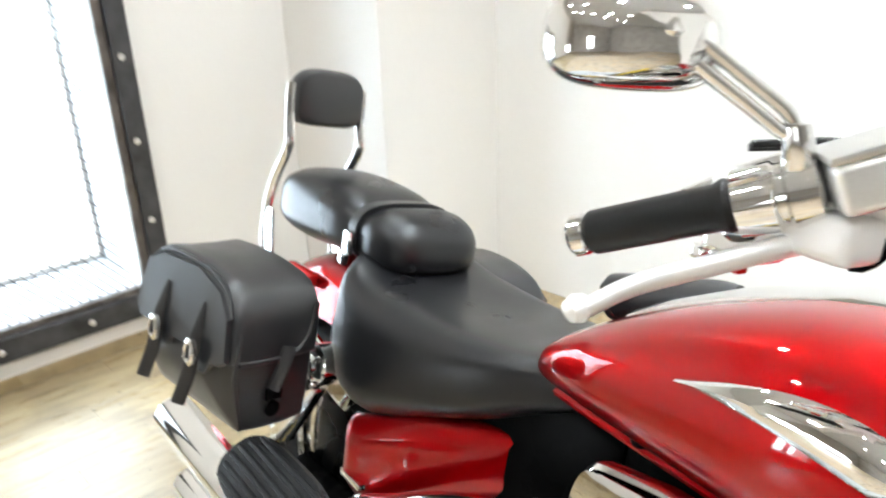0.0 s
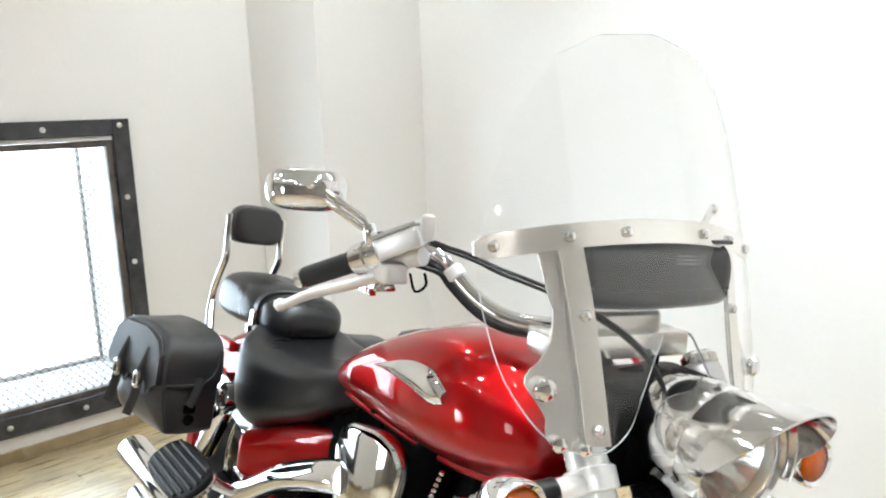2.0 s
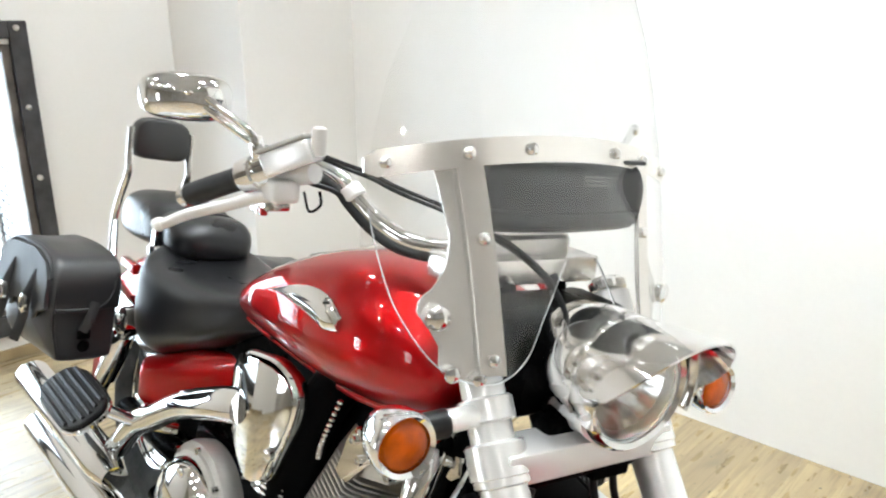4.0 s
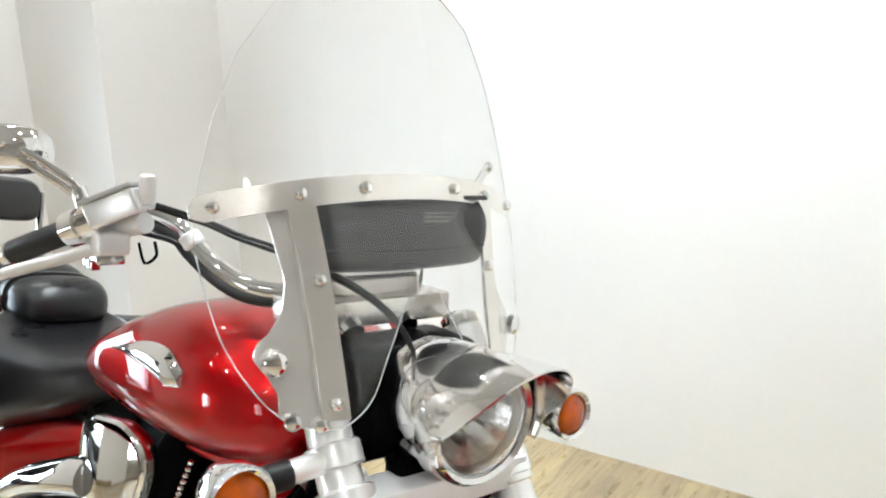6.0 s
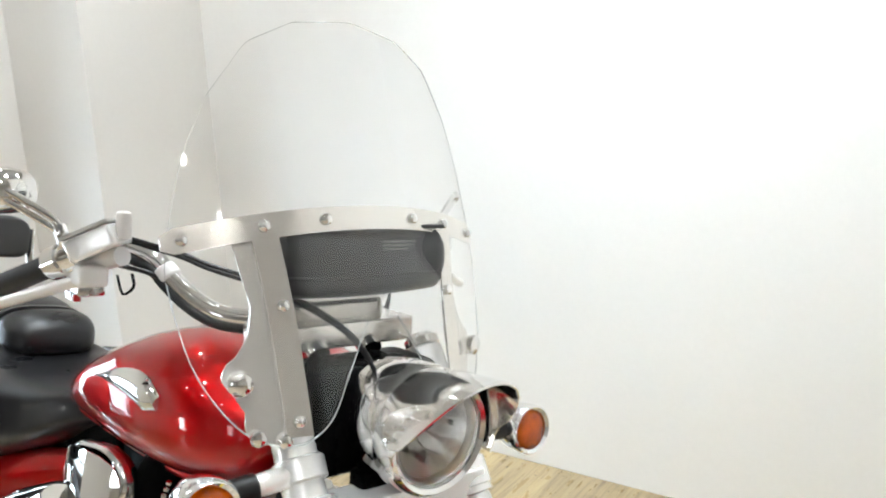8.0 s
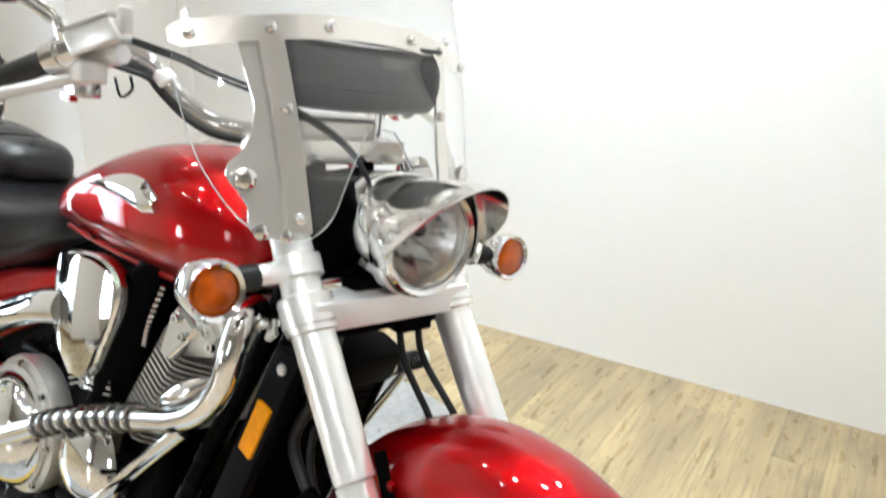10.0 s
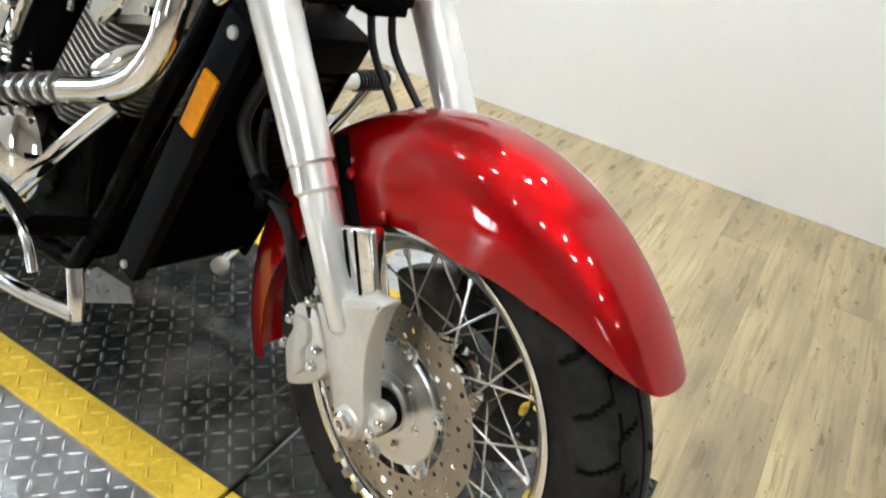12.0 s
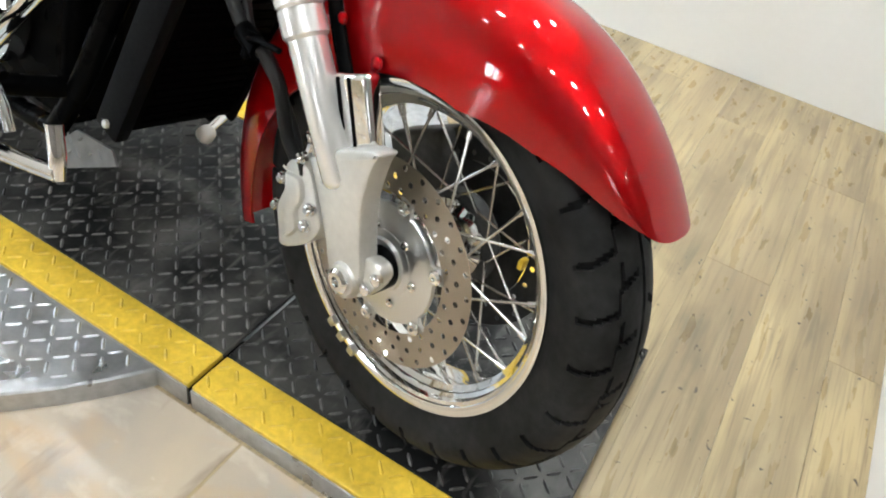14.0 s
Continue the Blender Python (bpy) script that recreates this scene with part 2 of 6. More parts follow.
def box(x0, x1, y0, y1, z0, z1, bevel=0.0, seg=2):
    bm = bmesh.new()
    bmesh.ops.create_cube(bm, size=1)
    for v in bm.verts:
        v.co = Vector(((x0 + x1) / 2 + v.co.x * (x1 - x0), (y0 + y1) / 2 + v.co.y * (y1 - y0), (z0 + z1) / 2 + v.co.z * (z1 - z0)))
    if bevel:
        bmesh.ops.bevel(bm, geom=bm.edges[:], offset=bevel, segments=seg, affect="EDGES", profile=0.6)
    return bm


def loft(rings, close=True, caps=True):
    """A skin over rings of points, each ring with as many points as the others."""
    bm = bmesh.new()
    vs = [[bm.verts.new(p) for p in ring] for ring in rings]
    n = len(vs[0])
    for a, b in zip(vs, vs[1:]):
        for i in range(n if close else n - 1):
            bm.faces.new((a[i], a[(i + 1) % n], b[(i + 1) % n], b[i]))
    if caps and close:
        bm.faces.new(vs[0][::-1])
        bm.faces.new(vs[-1])
    bmesh.ops.recalc_face_normals(bm, faces=bm.faces[:])
    return bm


def smooth_path(points, steps=6):
    """A Catmull-Rom line through points."""
    p = [Vector(q) for q in points]
    p = [2 * p[0] - p[1]] + p + [2 * p[-1] - p[-2]]
    out = []
    for i in range(1, len(p) - 2):
        for k in range(steps):
            t = k / steps
            a, b, c, d = p[i - 1], p[i], p[i + 1], p[i + 2]
            out.append(0.5 * (2 * b + (c - a) * t + (2 * a - 5 * b + 4 * c - d) * t * t + (3 * b - a - 3 * c + d) * t**3))
    return out + [p[-2]]


def tube(points, radius, n=12, steps=6, flat=1.0):
    """A round rod along a smooth line; radius is a number or one a point of the line's ends."""
    line = smooth_path(points, steps) if steps > 1 else [Vector(q) for q in points]
    rings = []
    side = None
    for i, c in enumerate(line):
        d = (line[min(i + 1, len(line) - 1)] - line[max(i - 1, 0)]).normalized()
        if side is None:
            side = d.orthogonal().normalized()
        side = (side - d * side.dot(d)).normalized()
        other = d.cross(side)
        f = i / max(1, len(line) - 1)
        r = radius if isinstance(radius, (int, float)) else radius[0] + (radius[-1] - radius[0]) * f
        rings.append([c + r * (math.cos(a) * side + flat * math.sin(a) * other) for a in (2 * math.pi * k / n for k in range(n))])
    return loft(rings)


def lathe(profile, base, axis, n=32, caps=True):
    """Turns (distance along, radius) pairs about an axis from base."""
    d = Vector(axis).normalized()
    u = d.orthogonal().normalized()
    w = d.cross(u)
    rings = [[Vector(base) + d * h + r * (math.cos(a) * u + math.sin(a) * w) for a in (2 * math.pi * k / n for k in range(n))] for h, r in profile]
    return loft(rings, caps=caps)


def ring_of(x, w, zt, zb, n=28, power=0.75, wide=0.4, y0=0.0):
    """A rounded cross section at x: half width w, from zb to zt, widest at the share wide of its height."""
    zc = zb + wide * (zt - zb)
    out = []
    for k in range(n):
        a = 2 * math.pi * k / n
        c, s = math.cos(a), math.sin(a)
        out.append((x, y0 + w * math.copysign(abs(c) ** power, c), zc + (zt - zc if s > 0 else zc - zb) * math.copysign(abs(s) ** power, s)))
    return out


def refine(keys, steps=4):
    """Smoothly interpolated rows between the rows given."""
    rows = [np.array(k, float) for k in keys]
    rows = [2 * rows[0] - rows[1]] + rows + [2 * rows[-1] - rows[-2]]
    out = []
    for i in range(1, len(rows) - 2):
        for k in range(steps):
            t = k / steps
            a, b, c, d = rows[i - 1], rows[i], rows[i + 1], rows[i + 2]
            out.append(0.5 * (2 * b + (c - a) * t + (2 * a - 5 * b + 4 * c - d) * t * t + (3 * b - a - 3 * c + d) * t**3))
    return [tuple(r) for r in out] + [tuple(rows[-2])]


def body_of(keys, steps=4, **kw):
    return loft([ring_of(*k[:4], **kw) for k in refine(keys, steps)])


def solidify(bm, thick):
    bmesh.ops.solidify(bm, geom=bm.faces[:], thickness=thick)
    bmesh.ops.recalc_face_normals(bm, faces=bm.faces[:])
    return bm


def plate_from(outline, thick, m, bevel=0.0):
    """A flat plate cut to an outline of (u, v) pairs in the plane of m, thick along its normal."""
    bm = bmesh.new()
    f = bm.faces.new([bm.verts.new((u, v, 0)) for u, v in outline])
    e = bmesh.ops.extrude_face_region(bm, geom=[f])
    for v in e["geom"]:
        if isinstance(v, bmesh.types.BMVert):
            v.co.z += thick
    bmesh.ops.recalc_face_normals(bm, faces=bm.faces[:])
    if bevel:
        bmesh.ops.bevel(bm, geom=[x for x in bm.edges if abs(x.calc_face_angle(0)) > 0.6], offset=bevel, segments=2, affect="EDGES")
    bm.transform(m)
    return bm


def rounded(corners, n=5):
    """A closed outline with rounded corners: (x, z, radius)."""
    out = []
    for i, (x, z, r) in enumerate(corners):
        p, a, b = Vector((x, z)), Vector(corners[i - 1][:2]), Vector(corners[(i + 1) % len(corners)][:2])
        u, v = (a - p).normalized() * r, (b - p).normalized() * r
        for j in range(n + 1):
            f = j / n
            out.append(p + u * (1 - f) ** 2 + v * f * f)
    return out


def casting(corners, thick, m, edge=0.004, steps=4):
    """A rounded slab: a smooth outline through (u, v) corners, its rims drawn in by edge."""
    line = [Vector((p[0], p[1])) for p in smooth_path([(u, v, 0) for u, v in corners] + [(*corners[0], 0)], steps)[:-1]]
    n = len(line)
    area = sum(line[i - 1].cross(line[i]) for i in range(n))
    inward = []
    for i in range(n):
        d = (line[(i + 1) % n] - line[i - 1]).normalized()
        inward.append(Vector((-d.y, d.x)) * (1 if area > 0 else -1))
    rings = []
    for h, e in ((0, edge), (edge * 0.3, edge * 0.3), (edge, 0), (thick - edge, 0), (thick - edge * 0.3, edge * 0.3), (thick, edge)):
        rings.append([m @ Vector((p.x + q.x * e, p.y + q.y * e, h)) for p, q in zip(line, inward)])
    return loft(rings)


def thing(name, label, category, base=(0, 0, 0), group=""):
    ob = new(name)
    ob.matrix_basis = Matrix.Translation(base)
    ob.empty_display_size = 0.05
    return tagged(ob, label, category, group)


# ---- the room ----
FLOOR_Z = -0.05
XL, XR, YB, YF = -3.3, 0.76, 1.84, -6.0
XE = 4.0


def structure(name, bm, material, label, smooth=False):
    return tagged(part(name, bm, material, None, label, smooth=smooth), label, kind="structure")


structure("floor", box(XL - 0.2, XE + 0.2, YF - 0.2, YB + 0.2, FLOOR_Z - 0.12, FLOOR_Z - 0.004), JOINT, "floor base under planks and tiles")
structure("wall_back", box(XL - 0.2, XE + 0.2, YB, YB + 0.15, FLOOR_Z, ROOM_Z), WALL, "plain white painted back wall")
structure("wall_end", box(XR, XR + 0.12, 0.0, YB, FLOOR_Z, ROOM_Z), WALL, "white painted return wall at the bay's end")
structure("wall_chase", box(XL + 0.002, -2.69, 1.215, YB, FLOOR_Z, ROOM_Z), WALL, "white painted corner chase")
# Out of view; added to close the room and darken reflections.
structure("wall_far_end", box(XE, XE + 0.15, YF, YB, FLOOR_Z, ROOM_Z), DIM, "unseen end wall, dim taupe for darker reflections")
structure("ceiling", box(XL - 0.2, XE + 0.2, YF - 0.2, YB + 0.2, ROOM_Z, ROOM_Z + 0.1), CEIL, "plain white ceiling")
# window wall, built round its opening
WY0, WY1, WZ0, WZ1 = -0.95, 0.49, 0.155, 1.31
structure("wall_window", box(XL - 0.3, XL, WY1, YB - 0.002, FLOOR_Z, ROOM_Z), WALL, "white painted window wall")
structure("wall_window", box(XL - 0.3, XL, -3.75, WY0, FLOOR_Z, ROOM_Z), WALL, "white painted window wall")
structure("wall_window", box(XL - 0.3, XL, YF, -4.75, FLOOR_Z, ROOM_Z), DIM, "unseen stretch of wall, dim taupe for darker reflections")
structure("wall_window", box(XL - 0.3, XL, -4.75, -3.75, FLOOR_Z, 0.25), DIM, "unseen stretch of wall, dim taupe for darker reflections")
structure("wall_window", box(XL - 0.3, XL, -4.75, -3.75, 1.05, ROOM_Z), DIM, "unseen stretch of wall, dim taupe for darker reflections")
structure("window_bar", box(XL - 0.2, XL - 0.14, -4.33, -4.27, 0.25, 1.05), DIM, "shop window bar")
structure("backdrop", box(-4.2, -4.19, -6.2, -3.05, -0.5, 3.2), STREET, "bright daylight outside the shop window")
structure("wall_window", box(XL - 0.3, XL, WY0, WY1, WZ1, ROOM_Z), WALL, "white painted window wall")
structure("wall_window", box(XL - 0.3, XL, WY0, WY1, FLOOR_Z, WZ0), WALL, "white painted window wall")
# shop front behind the camera with a large window
SX0, SX1, SZ0, SZ1 = 0.05, 0.75, 0.85, 2.05
for b in ((XL, SX0, FLOOR_Z, ROOM_Z), (SX1, XE, FLOOR_Z, ROOM_Z), (SX0, SX1, FLOOR_Z, SZ0), (SX0, SX1, SZ1, ROOM_Z)):
    structure("wall_front", box(b[0], b[1], YF - 0.15, YF, b[2], b[3]), DIM, "unseen front wall, dim taupe for darker reflections")
xm = SX0 + (SX1 - SX0) * 0.7
structure("window_bar", box(xm - 0.04, xm + 0.04, YF - 0.12, YF - 0.04, SZ0, SZ1), DIM, "shop window bar")
structure("window_bar", box(SX0, SX1, YF - 0.12, YF - 0.04, 1.3, 1.36), DIM, "shop window cross bar")
structure("backdrop", box(-4.2, -4.19, -2.6, 2, -1, 3), OUTSIDE, "bright daylight outside the window")
structure("backdrop", box(-4, 3, -7.0, -6.99, -1, 4), HAZE, "bright daylight outside the shop window")

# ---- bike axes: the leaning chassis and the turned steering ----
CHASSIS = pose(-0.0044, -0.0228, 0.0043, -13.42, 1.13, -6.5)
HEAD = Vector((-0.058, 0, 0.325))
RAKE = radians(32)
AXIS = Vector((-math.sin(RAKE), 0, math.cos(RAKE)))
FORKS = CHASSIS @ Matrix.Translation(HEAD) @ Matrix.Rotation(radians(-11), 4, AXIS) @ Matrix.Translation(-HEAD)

bike = thing("motorcycle", "candy red cruiser motorcycle leaning on its side stand", "motorcycle")


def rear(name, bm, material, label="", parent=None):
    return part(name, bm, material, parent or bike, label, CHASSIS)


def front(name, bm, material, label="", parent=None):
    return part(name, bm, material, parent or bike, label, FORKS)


# ---- wheels ----
def spin(profile, cx, cz, n=72, closed=False, push=None):
    """Turns (y, r) pairs about the wheel's axle; push(turn, y, r) may change a radius."""
    bm = bmesh.new()
    vs = []
    for k in range(n):
        a = 2 * math.pi * k / n
        vs.append([])
        for y, r in profile:
            q = r + (push(a, y, r) if push else 0)
            vs[-1].append(bm.verts.new((cx + q * math.cos(a), y, cz + q * math.sin(a))))
    m = len(profile)
    for i in range(n):
        a, b = vs[i], vs[(i + 1) % n]
        for j in range(m if closed else m - 1):
            bm.faces.new((a[j], a[(j + 1) % m], b[(j + 1) % m], b[j]))
    bmesh.ops.recalc_face_normals(bm, faces=bm.faces[:])
    return bm


def tyre_section(half, r_out, r_in, n):
    out = []
    for k in range(n + 1):
        a = math.pi * k / n
        out.append((-half * math.cos(a) * (1 - 0.4 * (1 - math.sin(a)) ** 2.2), r_in + (r_out - r_in) * math.sin(a) ** 0.72))
    return out


def tread_cut(half, r_out, pitch=0.073):
    """Whether a groove runs at a turn and a distance from the middle: slanting cuts with a jog, mirrored and shifted."""
    def cut(a, y, r):
        s = abs(y) / half
        if r < r_out - 0.05 or s > 0.93:
            return False
        f = (a * r_out / pitch + (0.5 if y > 0 else 0.0) + 0.62 * s - (0.36 if s < 0.44 else 0.0)) % 1.0
        return s < 0.05 or f < 0.14 and s > 0.13 or 0.38 < s < 0.47 and f < 0.48 or 0.80 < s < 0.88 and f < 0.26
    return cut


def grooved_tyre(profile, cx, cz, n, cut, depth):
    """The outer skin of a tyre, open along its grooves and as thick as they are deep."""
    m = len(profile)
    verts, faces = [], []
    for k in range(n):
        a = 2 * math.pi * k / n
        verts += [(cx + r * math.cos(a), y, cz + r * math.sin(a)) for y, r in profile]
    for k in range(n):
        a = 2 * math.pi * (k + 0.5) / n
        for j in range(m - 1):
            y, r = (profile[j][0] + profile[j + 1][0]) / 2, (profile[j][1] + profile[j + 1][1]) / 2
            if not cut(a, y, r):
                k2 = (k + 1) % n
                faces.append((k * m + j, k * m + j + 1, k2 * m + j + 1, k2 * m + j))
    me = bpy.data.meshes.new("tyre")
    me.from_pydata(verts, [], faces)
    bm = bmesh.new()
    bm.from_mesh(me)
    bpy.data.meshes.remove(me)
    bmesh.ops.delete(bm, geom=[v for v in bm.verts if not v.link_faces], context="VERTS")
    bmesh.ops.recalc_face_normals(bm, faces=bm.faces[:])
    return solidify(bm, depth)


RIM_HALF = [(0.052, 0.234), (0.046, 0.234), (0.043, 0.222), (0.03, 0.218), (0.018, 0.203)]
RIM_BACK = [(0.052, 0.2265), (0.049, 0.2205), (0.0455, 0.2205), (0.0435, 0.2155), (0.036, 0.2135), (0.033, 0.208), (0.028, 0.2075), (0.024, 0.199), (0.018, 0.197)]
RIMP = [(-y, r) for y, r in RIM_HALF] + RIM_HALF[::-1] + RIM_BACK + [(-y, r) for y, r in RIM_BACK[::-1]]
AX_F = Vector((0, 0, 0.325))
wheel = front("front_wheel", spin(RIMP, 0, 0.325, 96, closed=True), CHROME, "chrome spoked front wheel rim")
tyre = front("tyre", grooved_tyre(tyre_section(0.075, 0.328, 0.2285, 80), 0, 0.325, 560, tread_cut(0.075, 0.328), 0.006), RUBBER, "black grooved front tyre", wheel)
# Darker inner skin, so that the tread's cuts look deep and shaded.
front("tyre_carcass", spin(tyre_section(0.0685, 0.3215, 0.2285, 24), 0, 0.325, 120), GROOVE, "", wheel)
front("hub", lathe([(0, 0.03), (0.006, 0.045), (0.02, 0.047), (0.03, 0.06), (0.036, 0.06), (0.04, 0.04), (0.1, 0.034), (0.112, 0.058), (0.12, 0.058), (0.128, 0.04), (0.14, 0.03)], (0, 0.07, 0.325), (0, -1, 0), 40), CHROME, "polished wheel hub", wheel)


def shared(name, me, material, parent, m):
    if not me.materials:
        me.materials.append(material)
    ob = new(name, me)
    ob.parent = parent
    ob.matrix_parent_inverse = parent.matrix_basis.inverted()
    ob.matrix_basis = m
    return ob


def as_mesh(name, bm, material, smooth=True):
    me = bpy.data.meshes.new(name)
    bm.normal_update()
    bm.to_mesh(me)
    bm.free()
    me.materials.append(material)
    if smooth:
        me.shade_smooth()
        me.set_sharp_from_angle(angle=radians(38))
    return me


spoke_me = as_mesh("spoke", tube([(0, 0, 0), (0, 0, 0.9), (0, 0, 1)], [0.0021, 0.0021], 6, 1), SPOKE)
nipple_me = as_mesh("nipple", tube([(0, 0, 0), (0, 0, 0.016)], 0.004, 6, 1), SPOKE)
for k in range(40):
    side = -1 if k % 2 else 1
    lead = 1 if (k // 2) % 2 else -1
    a_rim = 2 * math.pi * (k + 0.5) / 40
    a_hub = a_rim + lead * radians(62)
    p = AX_F + Vector((0.056 * math.cos(a_hub), side * 0.05, 0.056 * math.sin(a_hub)))
    q = AX_F + Vector((0.203 * math.cos(a_rim), side * 0.012, 0.203 * math.sin(a_rim)))
    d = q - p
    turn = d.to_track_quat("Z", "Y").to_matrix().to_4x4()
    shared("spoke", spoke_me, CHROME, wheel, FORKS @ Matrix.Translation(p) @ turn @ Matrix.Diagonal((1, 1, d.length, 1)))
    shared("spoke_nipple", nipple_me, CHROME, wheel, FORKS @ Matrix.Translation(q - d.normalized() * 0.02) @ turn)


def drilled_ring(r0, r1, y, n, rows, hole, thick):
    """A flat ring with rows of round holes, offset from row to row."""
    bm = bmesh.new()
    cache = {}

    def vert(r, a):
        key = (round(r, 5), round((a % (2 * math.pi)), 5))
        if key not in cache:
            cache[key] = bm.verts.new((r * math.cos(a), y, 0.325 + r * math.sin(a)))
        return cache[key]

    da, dr = 2 * math.pi / n, (r1 - r0) / rows
    for j in range(rows):
        for i in range(n):
            a0, ra = i * da, r0 + j * dr
            ring = [(ra, a0), (ra, a0 + da / 2), (ra, a0 + da), (ra + dr / 2, a0 + da), (ra + dr, a0 + da), (ra + dr, a0 + da / 2), (ra + dr, a0), (ra + dr / 2, a0)]
            outer = [vert(r, a) for r, a in ring]
            rc, ac = ra + dr / 2, a0 + da / 2
            if (i + j) % 2:
                bm.faces.new(outer)
                continue
            inner = []
            for r, a in ring:
                u, v = (r - rc), (a - ac) * rc
                s = hole / math.hypot(u, v)
                inner.append(bm.verts.new(((rc + u * s) * math.cos(ac + v * s / rc), y, 0.325 + (rc + u * s) * math.sin(ac + v * s / rc))))
            for k in range(8):
                bm.faces.new((outer[k], outer[(k + 1) % 8], inner[(k + 1) % 8], inner[k]))
    return solidify(bm, thick)


disc = front("brake_disc", drilled_ring(0.1, 0.149, -0.085, 56, 3, 0.0042, 0.005), DISCSTEEL, "drilled steel brake disc", wheel)
front("disc_carrier", lathe([(0, 0.036), (0, 0.085), (0.004, 0.0865), (0.007, 0.085), (0.0065, 0.07), (0.009, 0.064), (0.009, 0.036)], (0, -0.08, 0.325), (0, -1, 0), 60), SATIN, "satin silver brake disc carrier", wheel)
bolt_me = as_mesh("bolt", lathe([(0, 0.0085), (0.004, 0.0085), (0.0065, 0.006), (0.0065, 0.003), (0.004, 0.003)], (0, 0, 0), (0, -1, 0), 12), CHROME)
for k in range(6):
    a = radians(24 + 60 * k)
    shared("disc_bolt", bolt_me, CHROME, wheel, FORKS @ Matrix.Translation((0.094 * math.cos(a), -0.088, 0.325 + 0.094 * math.sin(a))) @ Matrix.Diagonal((1.15, 1, 1.15, 1)))
    tab = plate_from([(0.08, -0.016), (0.092, -0.011), (0.103, -0.012), (0.103, 0.012), (0.092, 0.011), (0.08, 0.016)], 0.006, Matrix.Translation((0, -0.0815, 0.325)) @ Matrix.Rotation(-a, 4, "Y") @ Matrix.Rotation(radians(90), 4, "X"), 0.001)
    front("carrier_tab", tab, SATIN, "", wheel)
    a = radians(0 + 60 * k)
    shared("hub_bolt", bolt_me, CHROME, wheel, FORKS @ Matrix.Translation((0.055 * math.cos(a), -0.088, 0.325 + 0.055 * math.sin(a))) @ Matrix.Diagonal((0.8, 1, 0.8, 1)))
front("axle_cap", lathe([(0, 0.017), (0.012, 0.017), (0.016, 0.013), (0.016, 0.007), (0.010, 0.006)], (-0.004, -0.152, 0.32), (0, -1, 0), 24), CHROME, "chrome axle cap", wheel)
front("hub_cylinder", lathe([(0, 0.048), (0.004, 0.048), (0.006, 0.038), (0.012, 0.037), (0.014, 0.03)], (0, -0.086, 0.325), (0, -1, 0), 36), SATIN, "polished hub cylinder", wheel)
# Far-side parts behind the spokes, coloured dark as they lie in shade.
front("hub_casting", lathe([(0, 0.07), (0.012, 0.074), (0.02, 0.07), (0.03, 0.05), (0.045, 0.046)], (0, 0.045, 0.325), (0, 1, 0), 36), SHADED, "hub casting in a shade-dark grey", wheel)
front("brake_disc", drilled_ring(0.105, 0.149, 0.085, 48, 2, 0.0042, 0.005), SHADED, "far steel brake disc in a shade-dark grey", wheel)
front("disc_carrier", drilled_ring(0.04, 0.105, 0.083, 12, 1, 0.0001, 0.006), SHADED, "far brake disc carrier in a shade-dark grey", wheel)
lc = box(-0.06, 0.06, 0.06, 0.12, -0.05, 0.05, 0.014, 3)
lc.transform(Matrix.Translation((-0.11, 0, 0.38)) @ Matrix.Rotation(radians(-30), 4, "Y"))
front("left_caliper", lc, SHADED, "far caliper in a shade-dark grey", wheel)
front("balance_weight", box(0.153, 0.16, -0.03, -0.018, 0.405, 0.42, 0.002), YELLOW, "yellow paint mark on the rim", wheel)
for deg in (243, 250, 257):
    w = box(-0.007, 0.007, -0.006, 0.004, -0.006, 0.009, 0.002)
    w.transform(Matrix.Translation((0.227 * math.cos(radians(deg)), -0.053, 0.325 + 0.227 * math.sin(radians(deg)))) @ Matrix.Rotation(radians(90 - deg), 4, "Y"))
    front("balance_weight", w, SATIN, "silver clip-on balance weight", wheel)
rear_wheel = rear("rear_wheel", spin([(y, r - 0.042) for y, r in RIMP], -1.669, 0.325, 64, closed=True), CHROME, "chrome rear wheel rim")
rear("tyre", spin(tyre_section(0.088, 0.326, 0.182, 30), -1.669, 0.325, 120), RUBBER, "black rear tyre", rear_wheel)

# ---- fork ----
SLOPE = math.tan(RAKE) + 0.12
LEGS = Vector((-SLOPE, 0, 1)).normalized()


def fork_at(z, side, dx=0.0, w=0.139):
    return Vector((-0.325 - (z - 0.8) * (SLOPE if z < 0.8 else math.tan(RAKE)) + dx, side * w, z))


